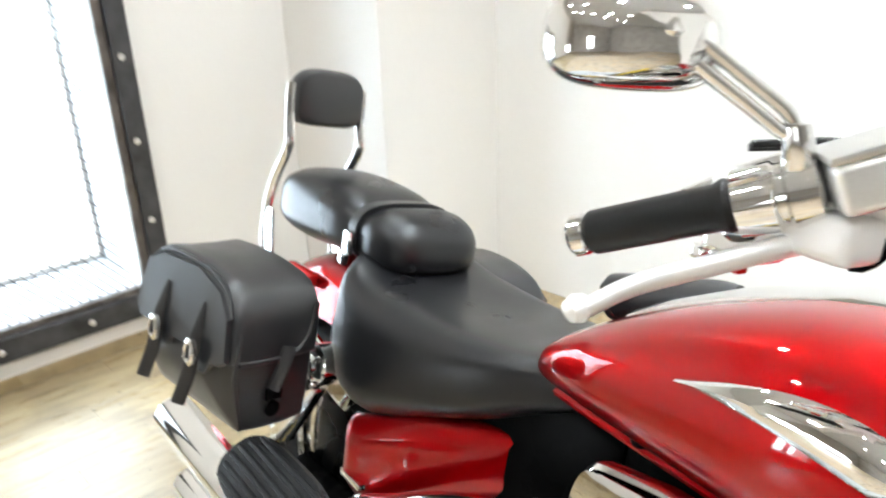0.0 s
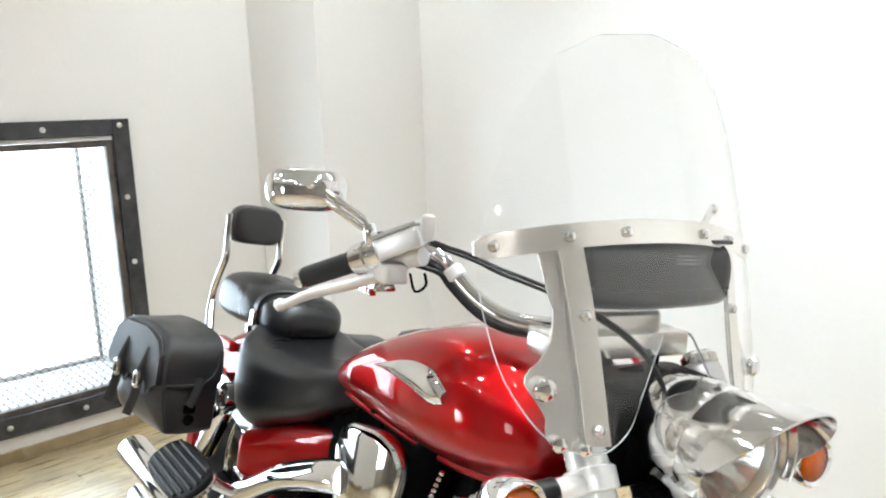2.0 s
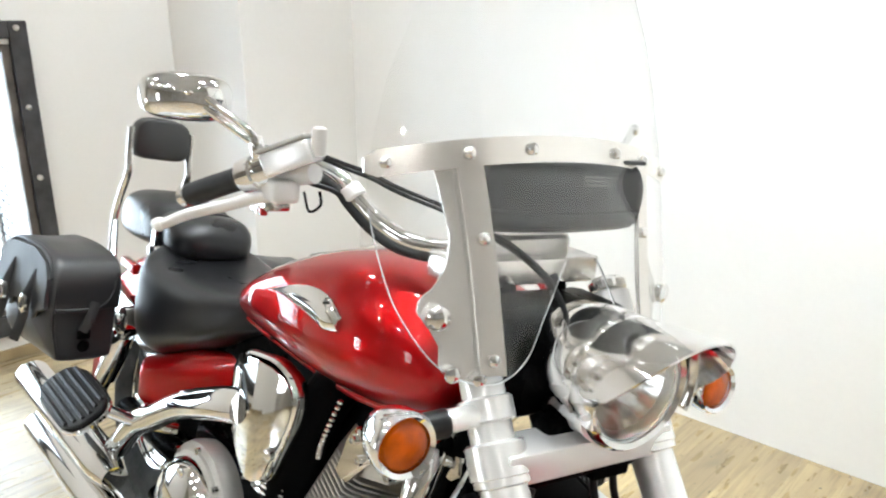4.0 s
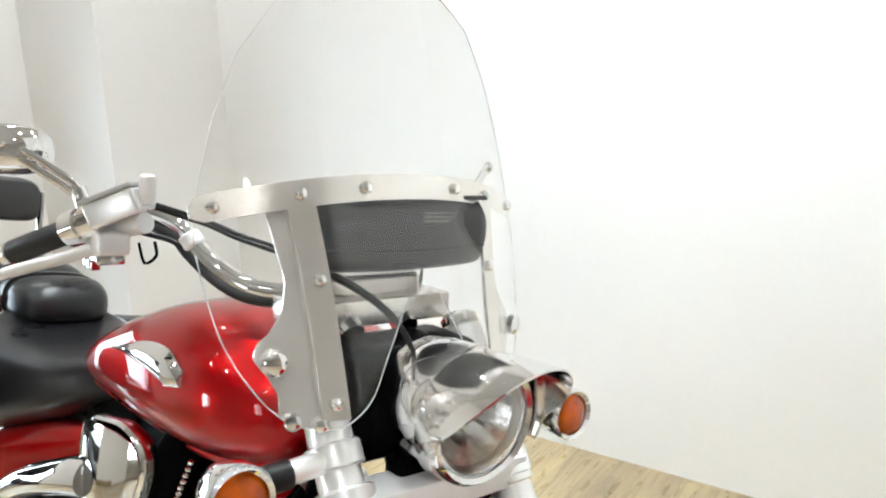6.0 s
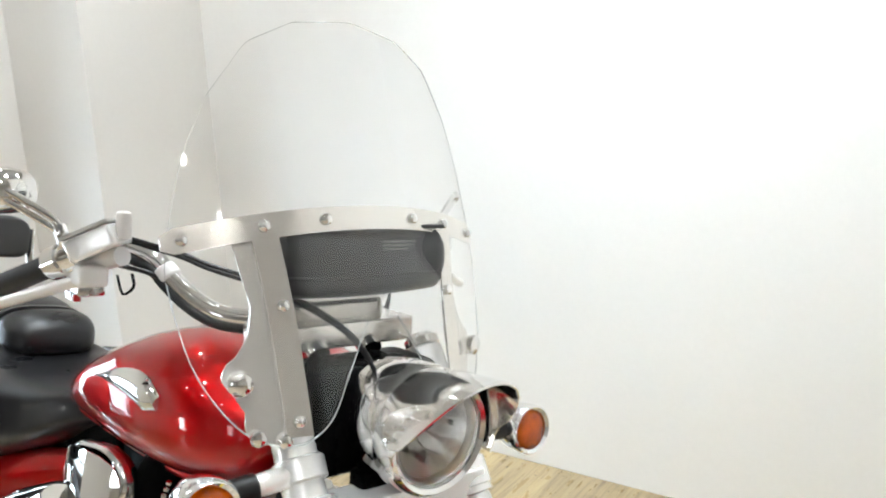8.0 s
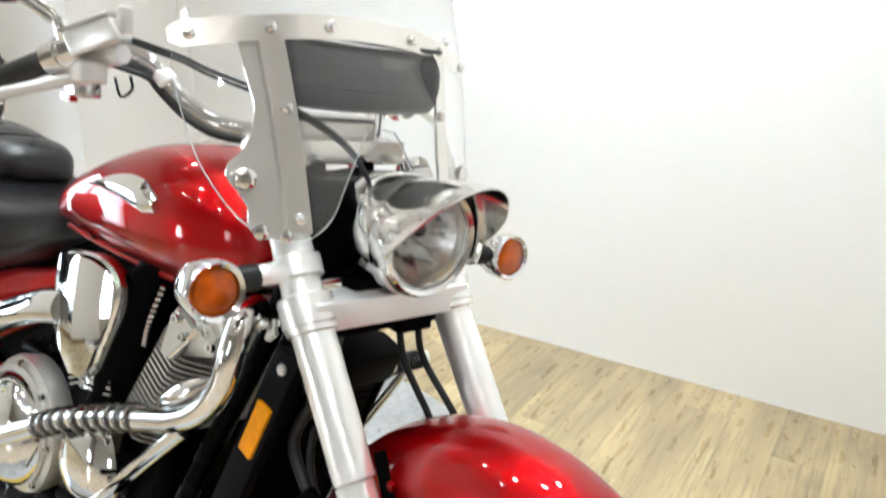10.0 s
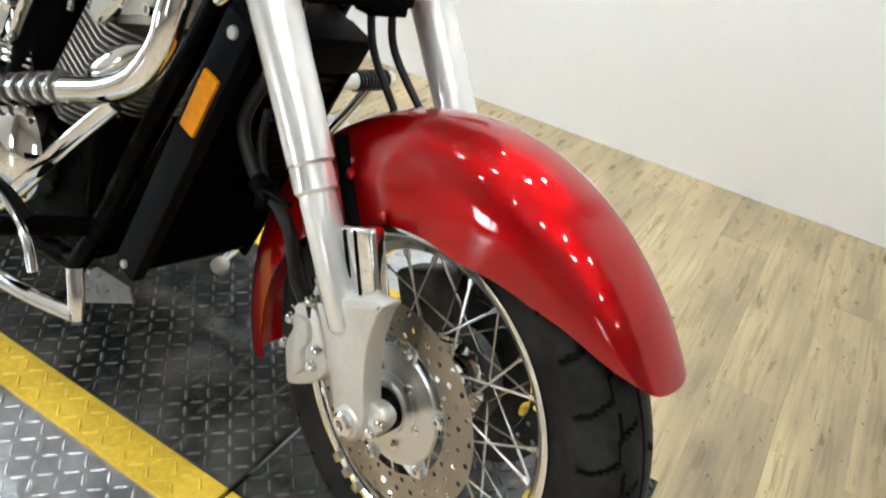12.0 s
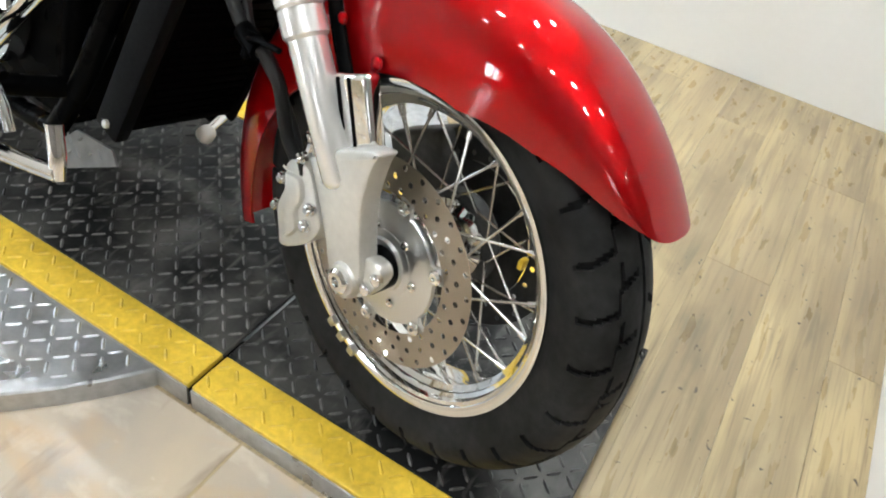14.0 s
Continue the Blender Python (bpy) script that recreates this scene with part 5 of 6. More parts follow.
front("headlight_visor", solidify(loft(rings, close=False, caps=False), 0.003), HAZY, "chrome headlight visor", lamp_shell)
front("headlight_mount", box(-0.36, -0.32, -0.06, 0.06, 0.80, 0.85, 0.01), BLACK, "", lamp_shell)
front("wiring_cover", box(-0.49, -0.37, -0.115, 0.115, 0.83, 0.99, 0.02, 3), BLACK, "black wiring cover behind the headlight", lamp_shell)

# ---- turn signals ----
for s in (-1, 1):
    sig = front("turn_signal", lathe([(0, 0.008), (0.004, 0.022), (0.016, 0.034), (0.036, 0.041), (0.06, 0.0438), (0.072, 0.0432), (0.076, 0.04), (0.072, 0.034), (0.06, 0.033)], (-0.39, s * 0.288, 0.85), (1, 0, 0.05), 36), CHROME, "chrome bullet turn signal with amber lens")
    front("signal_lens", lathe([(0, 0.034), (0.007, 0.0325), (0.012, 0.027), (0.015, 0.016), (0.0165, 0.004)], (-0.328, s * 0.288, 0.853), (1, 0, 0.05), 32), AMBER, "amber signal lens", sig)
    front("signal_stem", tube([(-0.352, s * 0.245, 0.856), (-0.352, s * 0.165, 0.862)], 0.0165, 16, 1), FORKPAINT, "", sig)
    front("stem_sleeve", tube([(-0.352, s * 0.245, 0.856), (-0.352, s * 0.212, 0.858)], 0.0195, 16, 1), HOSE, "black rubber sleeve", sig)

# ---- clamps ----
lower = front("lower_fork_clamp", box(-0.352, -0.285, -0.15, 0.15, 0.783, 0.828, 0.005, 2), LEVER, "silver lower fork clamp")
for s in (-1, 1):
    front("clamp_boss", lathe([(0, 0.036), (0.004, 0.042), (0.046, 0.042), (0.05, 0.036)], fork_at(0.783, s), AXIS, 28), FORKPAINT, "", lower)
front("clamp_underside", box(-0.36, -0.30, -0.10, 0.10, 0.765, 0.785, 0.006), BLACK, "", lower)
upper = front("upper_fork_clamp", box(-0.555, -0.475, -0.14, 0.14, 0.998, 1.04, 0.006, 3), SHEEN, "silver upper fork clamp")
front("riser_cover", box(-0.565, -0.483, -0.095, 0.085, 1.03, 1.078, 0.018, 4), STEEL, "grey handlebar clamp cover", upper)
for s in (-1, 1):
    front("riser", tube([(-0.47, s * 0.05, 0.99), (-0.52, s * 0.05, 1.02)], 0.02, 16, 1), CHROME, "", upper)
hoseb = front("hose_joint", box(-0.34, -0.30, 0.02, 0.09, 0.752, 0.775, 0.005), PLASTIC, "black brake hose joint")
for dy, k in ((0.035, 0), (0.075, 1)):
    front("hose", tube([(-0.32, dy, 0.76), (-0.30, dy + 0.005, 0.70), (-0.24 + 0.02 * k, dy + 0.02, 0.62), (-0.19 + 0.03 * k, dy + 0.03, 0.54), (-0.17 + 0.03 * k, dy + 0.04, 0.48)], 0.006, 10, 5), HOSE, "black brake hose", hoseb)

# ---- windshield ----
def shield_x(y, z):
    return -0.335 - 0.28 * (z - 0.94) - 0.064 * y - 1.15 * y * y


BOT = ([0, 0.03, 0.05, 0.075, 0.1, 0.125, 0.15, 0.19, 0.23, 0.268, 0.286, 0.293], [1.07, 1.065, 1.03, 0.985, 0.94, 0.918, 0.908, 0.912, 0.938, 1.0, 1.07, 1.12])
TOP = ([0, 0.1, 0.17, 0.23, 0.265, 0.285, 0.293], [1.515, 1.50, 1.462, 1.375, 1.285, 1.2, 1.14])
cols = []
for y in np.concatenate([np.linspace(-0.293, -0.262, 6), np.linspace(-0.254, 0.254, 59), np.linspace(0.262, 0.293, 6)]):
    z0, z1 = float(np.interp(abs(y), *BOT)), float(np.interp(abs(y), *TOP))
    cols.append([(shield_x(y, z), y, z) for z in np.linspace(z0, z1, 22)])
screen = front("windshield", solidify(loft(cols, close=False, caps=False), 0.004), CLEAR, "clear windshield with chrome frame")
screen.visible_shadow = False
EDGE = mat("clear_plastic_edge", (0.86, 0.88, 0.88), 0.15, 0.0, trans=0.45, ior=1.3)
for s in (-1, 1):
    front("windshield_edge", tube([(shield_x(s * y, z) + 0.002, s * y, z) for y, z in list(zip(*BOT))[1:]], 0.001, 8, 4), EDGE, "polished windshield edge", screen)


def on_shield(outline, lift, thick):
    """A plate bent over the windshield, cut to (y, z) outlines given as rows of left and right edges by height."""
    rings = []
    for z, y0, y1 in outline:
        rings.append([(shield_x(y, z) + lift + d, y, z) for y, d in ((y0, 0), (y1, 0), (y1, thick), (y0, thick))])
    return loft(rings)


for s in (-1, 1):
    def rows(data):
        return [(z, *sorted((s * a, s * b))) for z, a, b in data]
    front("windshield_upright", on_shield(rows([(z, 0.134 + 0.020 * f, 0.169 + 0.021 * f) for z, f in ((0.92, 0), (0.97, 0.1), (1.03, 0.25), (1.09, 0.45), (1.14, 0.7), (1.19, 1))]), 0.004, 0.003), SHEEN, "chrome windshield upright", screen)
    data = [(0.908, 0.165, 0.2), (0.922, 0.155, 0.214), (0.95, 0.15, 0.212), (0.972, 0.15, 0.224), (0.99, 0.15, 0.237), (1.008, 0.15, 0.235), (1.024, 0.15, 0.216), (1.05, 0.152, 0.2), (1.09, 0.156, 0.193), (1.13, 0.166, 0.201), (1.19, 0.178, 0.212)]
    z_fine = np.linspace(0.908, 1.19, 28)
    smooth_rows = [(z, float(np.interp(z, [d[0] for d in data], [d[1] for d in data])), float(np.interp(z, [d[0] for d in data], [d[2] for d in data]))) for z in z_fine]
    front("windshield_bracket", on_shield(rows(smooth_rows), -0.012, 0.003), SHEEN, "satin mounting bracket", screen)
    front("bracket_knob", lathe([(0, 0.012), (0.004, 0.0165), (0.014, 0.0165), (0.018, 0.011), (0.019, 0.004)], (shield_x(s * 0.217, 0.995) + 0.002, s * 0.219, 0.993), (0.92, s * 0.35, 0), 22), CHROME, "chrome knob", screen)
    for y, z, r in ((0.204, 0.922, 0.011), (0.17, 0.916, 0.009)):
        front("bracket_knob", lathe([(0, r * 0.8), (0.004, r), (0.012, r), (0.015, r * 0.5)], (shield_x(s * y, z), s * y, z), (0.95, s * 0.3, 0), 16), CHROME, "", screen)
    for y, z in ((0.083, 1.213), (0.172, 1.202), (0.274, 1.18), (0.158, 1.094), (0.152, 0.94)):
        front("windshield_bolt", lathe([(0, 0.0085), (0.004, 0.0085), (0.007, 0.006), (0.0085, 0.002)], (shield_x(s * y, z) + 0.008, s * y, z), (0.95, s * 0.28, 0.2), 14), CHROME, "", screen)
bar = []
for y in np.linspace(-0.298, 0.298, 41):
    zc = 1.216 - 0.48 * y * y
    hh = 0.0175 if abs(y) < 0.28 else 0.0175 * (1 - ((abs(y) - 0.28) / 0.02) ** 2 * 0.6)
    bar.append([(shield_x(y, zc + d) + o, y, zc + d) for o, d in ((0.004, -hh), (0.004, hh), (0.007, hh), (0.007, -hh))])
front("windshield_bar", loft(bar), SHEEN, "chrome windshield cross bar", screen)
rings = []
for k in range(25):
    f = k / 24
    y = -0.152 + 0.31 * f
    e = max(0.0, 1 - (max(0, abs(f - 0.5) - 0.44) / 0.06) ** 2) ** 0.5
    sag = 0.006 * math.sin(f * math.pi)
    sec = []
    for a in (2 * math.pi * j / 28 for j in range(28)):
        r = 0.053 * (0.75 + 0.25 * e)
        sec.append((-0.452 + 0.042 * math.copysign(abs(math.cos(a)) ** 0.8, math.cos(a)) * (0.75 + 0.25 * e), y, 1.146 - sag + r * math.copysign(abs(math.sin(a)) ** 0.8, math.sin(a))))
    rings.append(sec)
pouch = front("windshield_pouch", loft(rings), LEATHER, "black leather windshield pouch")
front("pouch_seam", tube([(-0.412, y, 1.128 - 0.006 * math.sin((y + 0.152) / 0.31 * math.pi)) for y in np.linspace(-0.14, 0.145, 12)], 0.003, 6, 1), LEATHER, "", pouch)
front("pouch_flap", box(-0.475, -0.42, -0.15, 0.155, 1.196, 1.203, 0.003), LEATHER, "", pouch)
LABEL = mat("faded_label_grey", (0.16, 0.155, 0.15), 0.5)
for k in range(3):
    front("label_bar", box(-0.4085, -0.4075, 0.02, 0.085 - 0.008 * k, 1.176 - 0.006 * k, 1.179 - 0.006 * k), LABEL, "small pale label lines", pouch)

# ---- handlebar and controls ----
BARP = [(-0.80, 0.345, 1.098), (-0.775, 0.30, 1.125), (-0.745, 0.262, 1.142), (-0.70, 0.23, 1.127), (-0.675, 0.213, 1.10), (-0.645, 0.189, 1.069), (-0.615, 0.165, 1.049), (-0.59, 0.14, 1.04), (-0.56, 0.10, 1.037), (-0.535, 0.05, 1.035)]
full = [(x, -y, z) for x, y, z in BARP] + [(x, y, z) for x, y, z in BARP[::-1]]
hb = front("handlebar", tube(full, 0.0155, 16, 5), CHROME, "chrome pull-back handlebar")
for s in (-1, 1):
    front("wire_loom", tube([(x + 0.006, s * (y + 0.012), z - 0.014) for x, y, z in BARP[2:]], 0.0075, 10, 4), HOSE, "black wire loom", hb)
    gd = Vector((-0.085, s * 0.055, -0.042))
    g0 = Vector((-0.741, s * 0.379, 1.113))
    grip = front("grip", lathe([(0, 0.02), (0.004, 0.0215), (0.012, 0.0185), (0.11, 0.0185), (0.113, 0.017)], g0 - gd.normalized() * 0.01, gd, 24), HOSE, "black rubber grip", hb)
    front("grip_end", lathe([(0, 0.0155), (0.002, 0.0175), (0.012, 0.0175), (0.016, 0.013)], g0 + gd * 0.96, gd, 22), CHROME, "chrome grip end", hb)
    front("switch_housing", lathe([(0, 0.02), (0.003, 0.026), (0.03, 0.027), (0.033, 0.024), (0.038, 0.024), (0.041, 0.027), (0.06, 0.026), (0.063, 0.02)], g0 - gd.normalized() * 0.01, -gd, 26), CHROME, "chrome switch housing", hb)
    front("switch_box", box(-0.79, -0.735, s * 0.315 - 0.022, s * 0.315 + 0.022, 1.062, 1.09, 0.007, 3), CHROME, "chrome switch box", hb)
    for k in range(3):
        front("switch_button", box(-0.795 + 0.02 * k, -0.783 + 0.02 * k, s * 0.335 - 0.006, s * 0.335 + 0.006, 1.054, 1.066, 0.002), RED_DARK if k == 2 else CHROME, "", hb)
    # master cylinder and lever
    u = Vector((0.044, -s * 0.048, 0.03)).normalized()
    side = Vector((0.048 * s, 0.044, 0)).normalized()
    turn = Matrix((u, side, u.cross(side) if u.cross(side).z > 0 else side.cross(u))).transposed().to_4x4()
    seat_of = Matrix.Translation((-0.648, s * 0.328, 1.163)) @ turn
    mb = box(-0.042, 0.036, -0.028, 0.028, -0.02, 0.016, 0.006, 3)
    mb.transform(seat_of)
    mc = front("master_cylinder", mb, FORKPAINT, "chrome master cylinder with flat lid", hb)
    ml = box(-0.044, 0.038, -0.03, 0.03, 0.0165, 0.023, 0.003, 2)
    ml.transform(seat_of)
    front("reservoir_lid", ml, SATIN, "satin reservoir lid", mc)
    front("sight_knob", lathe([(0, 0.011), (0.03, 0.0115), (0.038, 0.0105), (0.041, 0.006)], (-0.617, s * 0.302, 1.168), (0.0, 0, 1), 16), mat("milky_plastic", (0.7, 0.66, 0.63), 0.35, vary=0.08), "milky plastic cap", mc)
    front("cylinder_body", tube([(-0.775, s * 0.335, 1.115), (-0.70, s * 0.325, 1.125), (-0.63, s * 0.30, 1.14)], [0.021, 0.015], 16, 3), LEVER, "", hb)
    front("lever_bracket", box(-0.725, -0.648, s * 0.335 - 0.022, s * 0.335 + 0.022, 1.09, 1.125, 0.009, 3), LEVER, "", hb)
    front("lever", tube([(-0.69, s * 0.315, 1.10), (-0.70, s * 0.355, 1.092), (-0.722, s * 0.40, 1.075), (-0.743, s * 0.452, 1.057), (-0.753, s * 0.487, 1.039)], [0.0125, 0.0095], 14, 5, 0.75), LEVER, "pale alloy brake lever", hb)
    front("lever_tip", lathe([(-0.011, 0.003), (-0.008, 0.0085), (0, 0.0115), (0.008, 0.0085), (0.011, 0.003)], (-0.756, s * 0.491, 1.039), (0, s, -0.3), 14), LEVER, "", hb)
    # mirror: a bowl shaped shell with its glass behind
    rings = []
    for dx, k in ((0.03, 0.12), (0.028, 0.45), (0.02, 0.75), (0.005, 0.94), (-0.01, 1.0), (-0.022, 1.0), (-0.026, 0.96)):
        rings.append([(-0.765 + dx, s * (0.456 + 0.067 * k * math.copysign(abs(math.cos(a)) ** 0.62, math.cos(a))), 1.229 + 0.036 * k * math.copysign(abs(math.sin(a)) ** 0.7, math.sin(a))) for a in (2 * math.pi * j / 40 for j in range(40))])
    if s < 0:
        turned = Matrix.Translation((-0.765, -0.456, 0)) @ Matrix.Rotation(radians(-17), 4, "Z") @ Matrix.Translation((0.765, 0.456, 0))
        rings = [[turned @ Vector(p) for p in ring] for ring in rings]
        front("mirror", loft(rings), CHROME, "chrome rear view mirror on a slotted stem", hb)
    front("mirror_ball", lathe([(-0.012, 0.004), (-0.008, 0.009), (0, 0.0125), (0.008, 0.009), (0.012, 0.004)], (-0.745, s * 0.457, 1.237), (0, 0, 1), 16), CHROME, "", hb)
    for off in (-0.0075, 0.0075):
        front("mirror_stem", tube([(-0.747, s * 0.457, 1.237 + off * 0.4), (-0.738, s * 0.441, 1.228 + off), (-0.716, s * 0.40, 1.2 + off), (-0.703, s * 0.378, 1.184 + off), (-0.698, s * 0.37, 1.178 + off * 0.3)], 0.0056, 10, 4), CHROME, "chrome mirror stem", hb)
    front("stem_base", tube([(-0.698, s * 0.37, 1.182), (-0.695, s * 0.366, 1.165), (-0.702, s * 0.356, 1.14), (-0.72, s * 0.345, 1.115)], [0.0105, 0.013], 12, 4), CHROME, "", hb)
    if s < 0:
        RUN = [(-0.74, 0.359, 1.161), (-0.70, 0.312, 1.169), (-0.66, 0.281, 1.164), (-0.63, 0.255, 1.156), (-0.60, 0.221, 1.145), (-0.57, 0.19, 1.13), (-0.52, 0.138, 1.111), (-0.47, 0.092, 1.086), (-0.43, 0.054, 1.059), (-0.40, 0.024, 1.026), (-0.38, 0.005, 0.984), (-0.385, 0.0, 0.94)]
        for k in range(2):
            front("cable", tube([(x - 0.004 * k, -y + 0.003 * k, z - 0.008 * k * math.sin(0.4 + 2.2 * i / 11)) for i, (x, y, z) in enumerate(RUN)], 0.0034, 8, 4), HOSE, "black control cable", hb)
        front("cable", tube([(-0.715, -0.315, 1.115), (-0.70, -0.298, 1.121), (-0.69, -0.276, 1.115), (-0.678, -0.24, 1.103), (-0.655, -0.205, 1.07), (-0.62, -0.175, 1.035)], 0.0045, 8, 4), HOSE, "black control cable", hb)
        front("cable_clamp", lathe([(0, 0.017), (0.003, 0.0195), (0.02, 0.0195), (0.023, 0.017)], (-0.684, -0.22, 1.112), (0.5, 0.35, -0.62), 20), LEVER, "pale cable clamp", hb)
    front("cable_clip", tube([(-0.705, s * 0.285, 1.10), (-0.688, s * 0.282, 1.072), (-0.672, s * 0.27, 1.085), (-0.68, s * 0.27, 1.105)], 0.0024, 6, 3), PLASTIC, "", hb)

# ---- lift lane and turntable ----
def lugs(x0, x1, y0, y1, z, keep=None, pitch=0.028):
    """Raised tread lugs, turned to and fro, joined in one mesh."""
    verts, faces = [], []
    nx, ny = int((x1 - x0) / pitch), int((y1 - y0) / pitch)
    for i in range(nx):
        for j in range(ny):
            cx, cy = x0 + (i + 0.5) * (x1 - x0) / nx, y0 + (j + 0.5) * (y1 - y0) / ny
            if keep and not keep(cx, cy):
                continue
            a = radians(45 if (i + j) % 2 else -45) + random.uniform(-0.03, 0.03)
            c, s = math.cos(a), math.sin(a)
            b = len(verts)
            for u, v, h in ((-0.0155, 0, -0.001), (-0.007, -0.0042, -0.001), (0.007, -0.0042, -0.001), (0.0155, 0, -0.001), (0.007, 0.0042, -0.001), (-0.007, 0.0042, -0.001), (-0.009, 0, 0.0026), (0.009, 0, 0.0026)):
                verts.append((cx + u * c - v * s, cy + u * s + v * c, z + h))
            faces += [(b, b + 1, b + 6), (b + 1, b + 2, b + 7, b + 6), (b + 2, b + 3, b + 7), (b + 3, b + 4, b + 7), (b + 4, b + 5, b + 6, b + 7), (b + 5, b, b + 6)]
    me = bpy.data.meshes.new("tread_lugs")
    me.from_pydata(verts, [], faces)
    return me


def lug_object(me, material, parent):
    me.materials.append(material)
    ob = new("tread_lugs", me)
    ob.parent = parent
    return tagged(ob, kind="stuff")


SEAM = -0.267
for x0, x1, far in ((-1.95, SEAM - 0.004, 0.47), (SEAM + 0.004, 0.33, 0.40)):
    ln = structure("lane", box(x0, x1, -0.083, far, FLOOR_Z, 0, 0.002, 1), BLACKPLATE, "worn black tread plate lane")
    lug_object(lugs(max(x0, -1.7), x1, -0.083, far, 0), WORN, ln)
    for y0, y1 in ((-0.165, -0.085), (far + 0.002, far + 0.078)):
        x1 = min(x1, 0.2) if y0 > 0 else x1
        ed = structure("lane_edge", box(x0, x1, y0, y1, FLOOR_Z, 0.001, 0.003, 2), YELLOW, "worn yellow painted lane edge")
        lug_object(lugs(max(x0, -1.7), x1, y0 + 0.004, y1 - 0.004, 0.001), YELLOW, ed)
    structure("lane_side", box(x0, x1, -0.1685, -0.1655, FLOOR_Z, -0.006), SILVERPLATE, "bare metal lane side")
structure("lane_seam", box(SEAM - 0.004, SEAM + 0.004, -0.165, 0.3, FLOOR_Z, -0.01), BLACK, "black gap between the lane plates")
TTX, TTY, TTR = -1.10, 0.31, 0.90
tt = tagged(part("turntable", lathe([(0, TTR), (0.04, TTR), (0.043, TTR - 0.003)], (TTX, TTY, FLOOR_Z), (0, 0, 1), 160), SILVERPLATE, None, "bare tread plate turntable disc"), "bare tread plate turntable disc", kind="structure")
lug_object(lugs(-1.5, -0.2, -0.62, -0.169, FLOOR_Z + 0.043, lambda x, y: math.hypot(x - TTX, y - TTY) < TTR - 0.02), SILVERPLATE, tt)

# ---- window ----
FX = XL
win = tagged(new("window_1"), "black painted window frame with expanded metal mesh", kind="structure")


def wpart(name, bm, material, label=""):
    return part(name, bm, material, win, label, smooth=False)


for y0, y1, z0, z1 in ((0.49, 0.562, 0.065, 1.402), (-1.04, -0.95, 0.065, 1.402), (-0.95, 0.488, 1.33, 1.402), (-0.95, 0.488, 0.065, 0.155)):
    wpart("window_frame", box(FX, FX + 0.028, y0, y1, z0, z1, 0.003, 1), FRAMEPAINT, "worn black painted window frame")
for y0, y1, z0, z1 in ((0.456, 0.489, 0.156, 1.309), (-0.95, 0.456, 1.28, 1.309), (-0.95, 0.456, 0.156, 0.18)):
    wpart("inner_frame", box(FX - 0.03, FX + 0.008, y0, y1, z0, z1, 0.003, 1), mat("scuffed_frame_paint", (0.10, 0.085, 0.075), 0.6, vary=0.6, scale=11, bump=0.4, bump_scale=50), "scuffed inner frame")
wpart("white_strip", box(FX - 0.01, FX + 0.012, -0.95, 0.488, 1.312, 1.328), mat("white_trim", (0.8, 0.8, 0.8), 0.5), "thin white strip")
for y, z in ((0.52, 1.374), (0.52, 1.048), (0.52, 0.745), (0.52, 0.44), (0.52, 0.14), (0.2, 1.365), (-0.12, 1.365), (-0.44, 1.365), (-0.08, 0.11), (0.23, 0.11), (-0.4, 0.11)):
    wpart("frame_bolt", lathe([(0, 0.013), (0.004, 0.012), (0.008, 0.006)], (FX + 0.027, y, z), (1, 0, 0), 12), SATIN)
wpart("mullion", box(FX - 0.46, FX - 0.42, -0.175, -0.1, 0.155, 1.31), WOODTRIM, "pale timber mullion")
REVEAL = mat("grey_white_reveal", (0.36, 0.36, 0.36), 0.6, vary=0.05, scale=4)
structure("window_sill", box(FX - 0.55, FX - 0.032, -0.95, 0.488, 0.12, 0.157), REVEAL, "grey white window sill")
for y0, y1, z0, z1 in ((0.47, 0.487, 0.16, 1.3), (-0.94, 0.47, 0.16, 0.18)):
    wpart("outer_frame", box(FX - 0.55, FX - 0.5, y0, y1, z0, z1, 0.004, 1), DIM, "grey outer window frame")
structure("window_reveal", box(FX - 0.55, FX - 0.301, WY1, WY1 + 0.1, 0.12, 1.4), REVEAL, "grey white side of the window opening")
verts, faces = [], []
py, pz, t = 0.035, 0.0205, 0.0028
ny, nz = int(1.40 / py), int(1.115 / pz)
for j in range(nz):
    z = 0.168 + (j + 0.5) * pz
    row = []
    for i in range(2 * ny + 1):
        y = -0.94 + i * py / 2
        zz = z + (pz / 2 if i % 2 else -pz / 2) * (1 if j % 2 else -1) * 0.92
        b = len(verts)
        verts += [(FX - 0.012, y, zz - t), (FX - 0.012, y, zz + t), (FX - 0.009, y, zz)]
        row.append(b)
    for a, b in zip(row, row[1:]):
        faces += [(a, a + 1, b + 1, b), (a + 1, a + 2, b + 2, b + 1), (a + 2, a, b, b + 2)]
me = bpy.data.meshes.new("wire_mesh")
me.from_pydata(verts, [], faces)
me.materials.append(WIRE)
wm = new("wire_mesh", me)
wm.parent = win
tagged(wm, "expanded metal security mesh", kind="stuff")
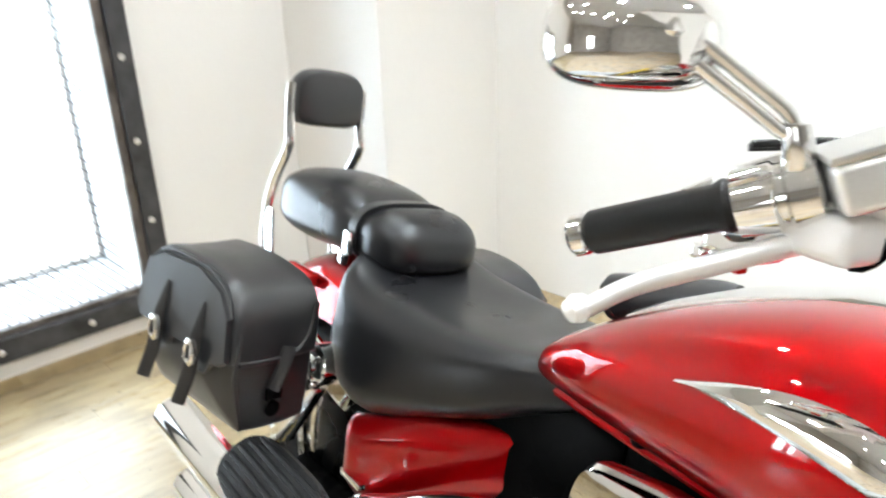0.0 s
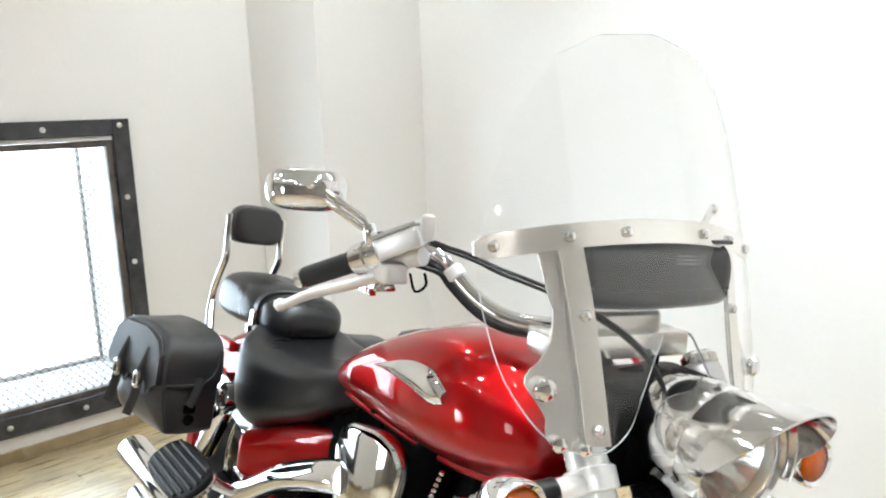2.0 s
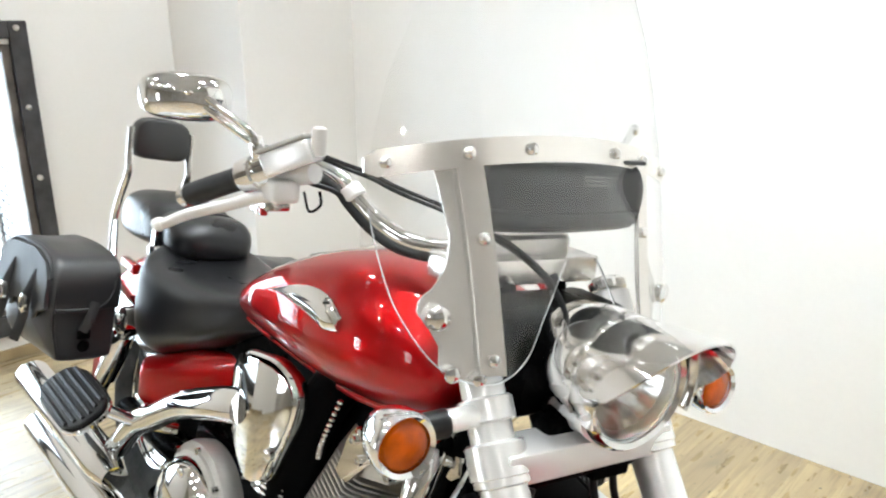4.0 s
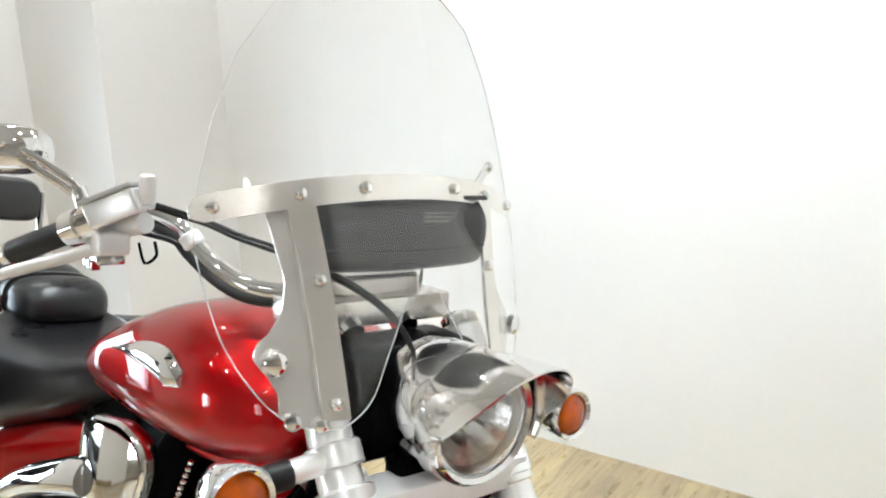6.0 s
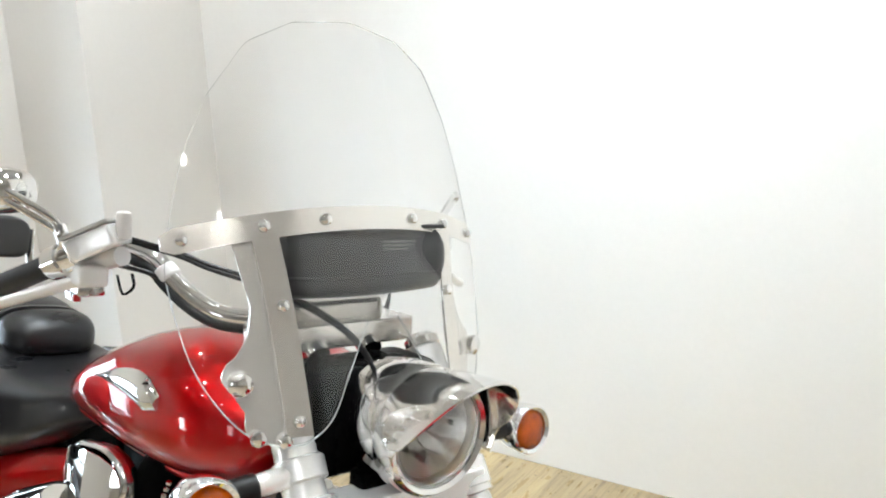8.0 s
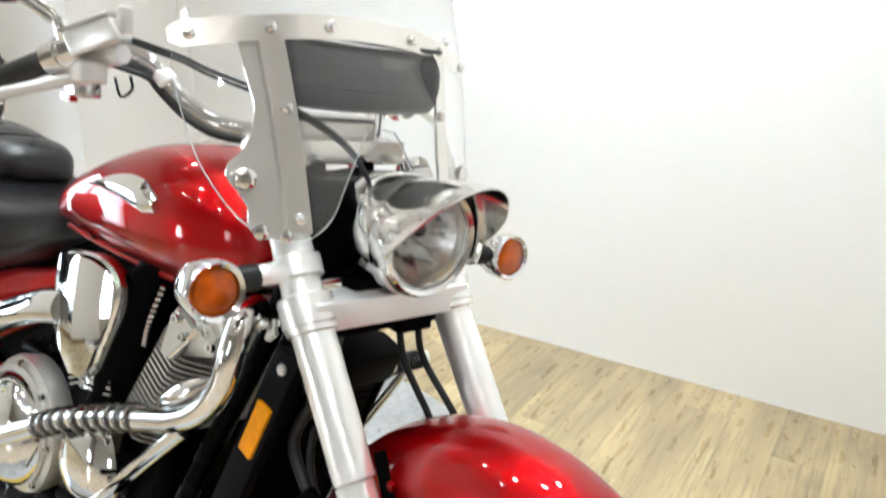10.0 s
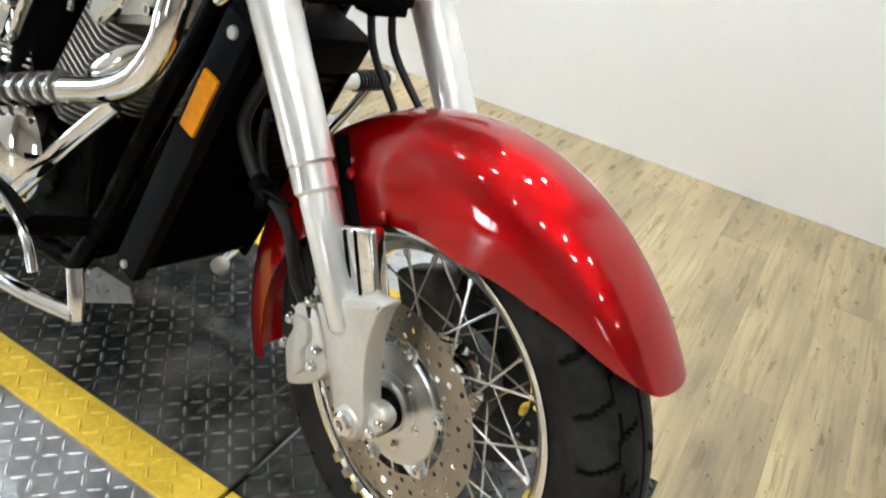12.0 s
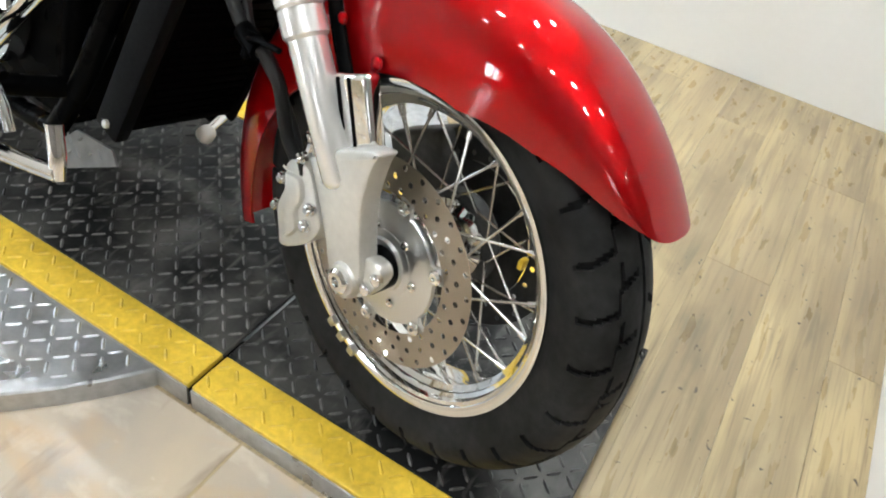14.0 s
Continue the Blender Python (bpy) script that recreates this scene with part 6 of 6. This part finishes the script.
# Thin strip added to carry the tan band along the wall's foot.
structure("baseboard", box(XL, XL + 0.014, -2.5, 1.213, FLOOR_Z, FLOOR_Z + 0.05, 0.002, 1), PLANK, "thin tan band along the foot of the window wall")

# ---- ceiling lamps ----
lamp_body = thing("ceiling_lamp", "round white ceiling spot lamp", "ceiling lamp", (*LAMPS[0][:2], ROOM_Z), "ceiling lamps")
part("lamp_housing", lathe([(0, 0.075), (0.05, 0.075), (0.06, 0.068)], (*LAMPS[0][:2], ROOM_Z - 0.06), (0, 0, 1), 24), CEIL, lamp_body)
part("lamp_face", lathe([(0, 0.05), (0.004, 0.055)], (*LAMPS[0][:2], ROOM_Z - 0.066), (0, 0, 1), 24), BULB, lamp_body)
for lx, ly, watts in LAMPS[1:]:
    copy_thing(lamp_body, Matrix.Translation((lx, ly, ROOM_Z)))

# ---- floor pieces ----
floor_ob = bpy.data.objects["floor"]


def floor_piece(name, me, m):
    ob = new(name, me)
    ob.parent = floor_ob
    ob.matrix_basis = m
    return ob


def slab(w, l, h, bevel=0.0015):
    return box(-w / 2, w / 2, -l / 2, l / 2, -h, 0, bevel, 1)


PW, PL = 0.152, 1.22
plank_me = as_mesh("plank", slab(PW - 0.0004, PL - 0.0004, 0.004, 0.0005), PLANK, False)
nx = int((XR - XL) / PW) + 1
for i in range(nx):
    shift = (i * 0.437) % 1.0 * PL
    for j in range(-1, 4):
        y = -1.6 + shift + j * PL
        x = XL + (i + 0.5) * PW
        if y - PL / 2 > YB or x > XR + 0.05:
            continue
        if y + PL / 2 < -0.2 and x > -1.95:
            continue
        ya, yb = y - PL / 2, min(y + PL / 2, YB - 0.001)
        floor_piece("plank", plank_me, Matrix.Translation((x, (ya + yb) / 2, FLOOR_Z - 0.0002 * (i % 3))) @ Matrix.Diagonal((1, (yb - ya) / PL, 1, 1)))
tile_me = as_mesh("tile", slab(0.452, 0.452, 0.006), TILE, False)
for i in range(12):
    for j in range(10):
        floor_piece("tile", tile_me, Matrix.Translation((-1.75 + 0.456 * i, -0.40 - 0.456 * j, FLOOR_Z + 0.0006)))
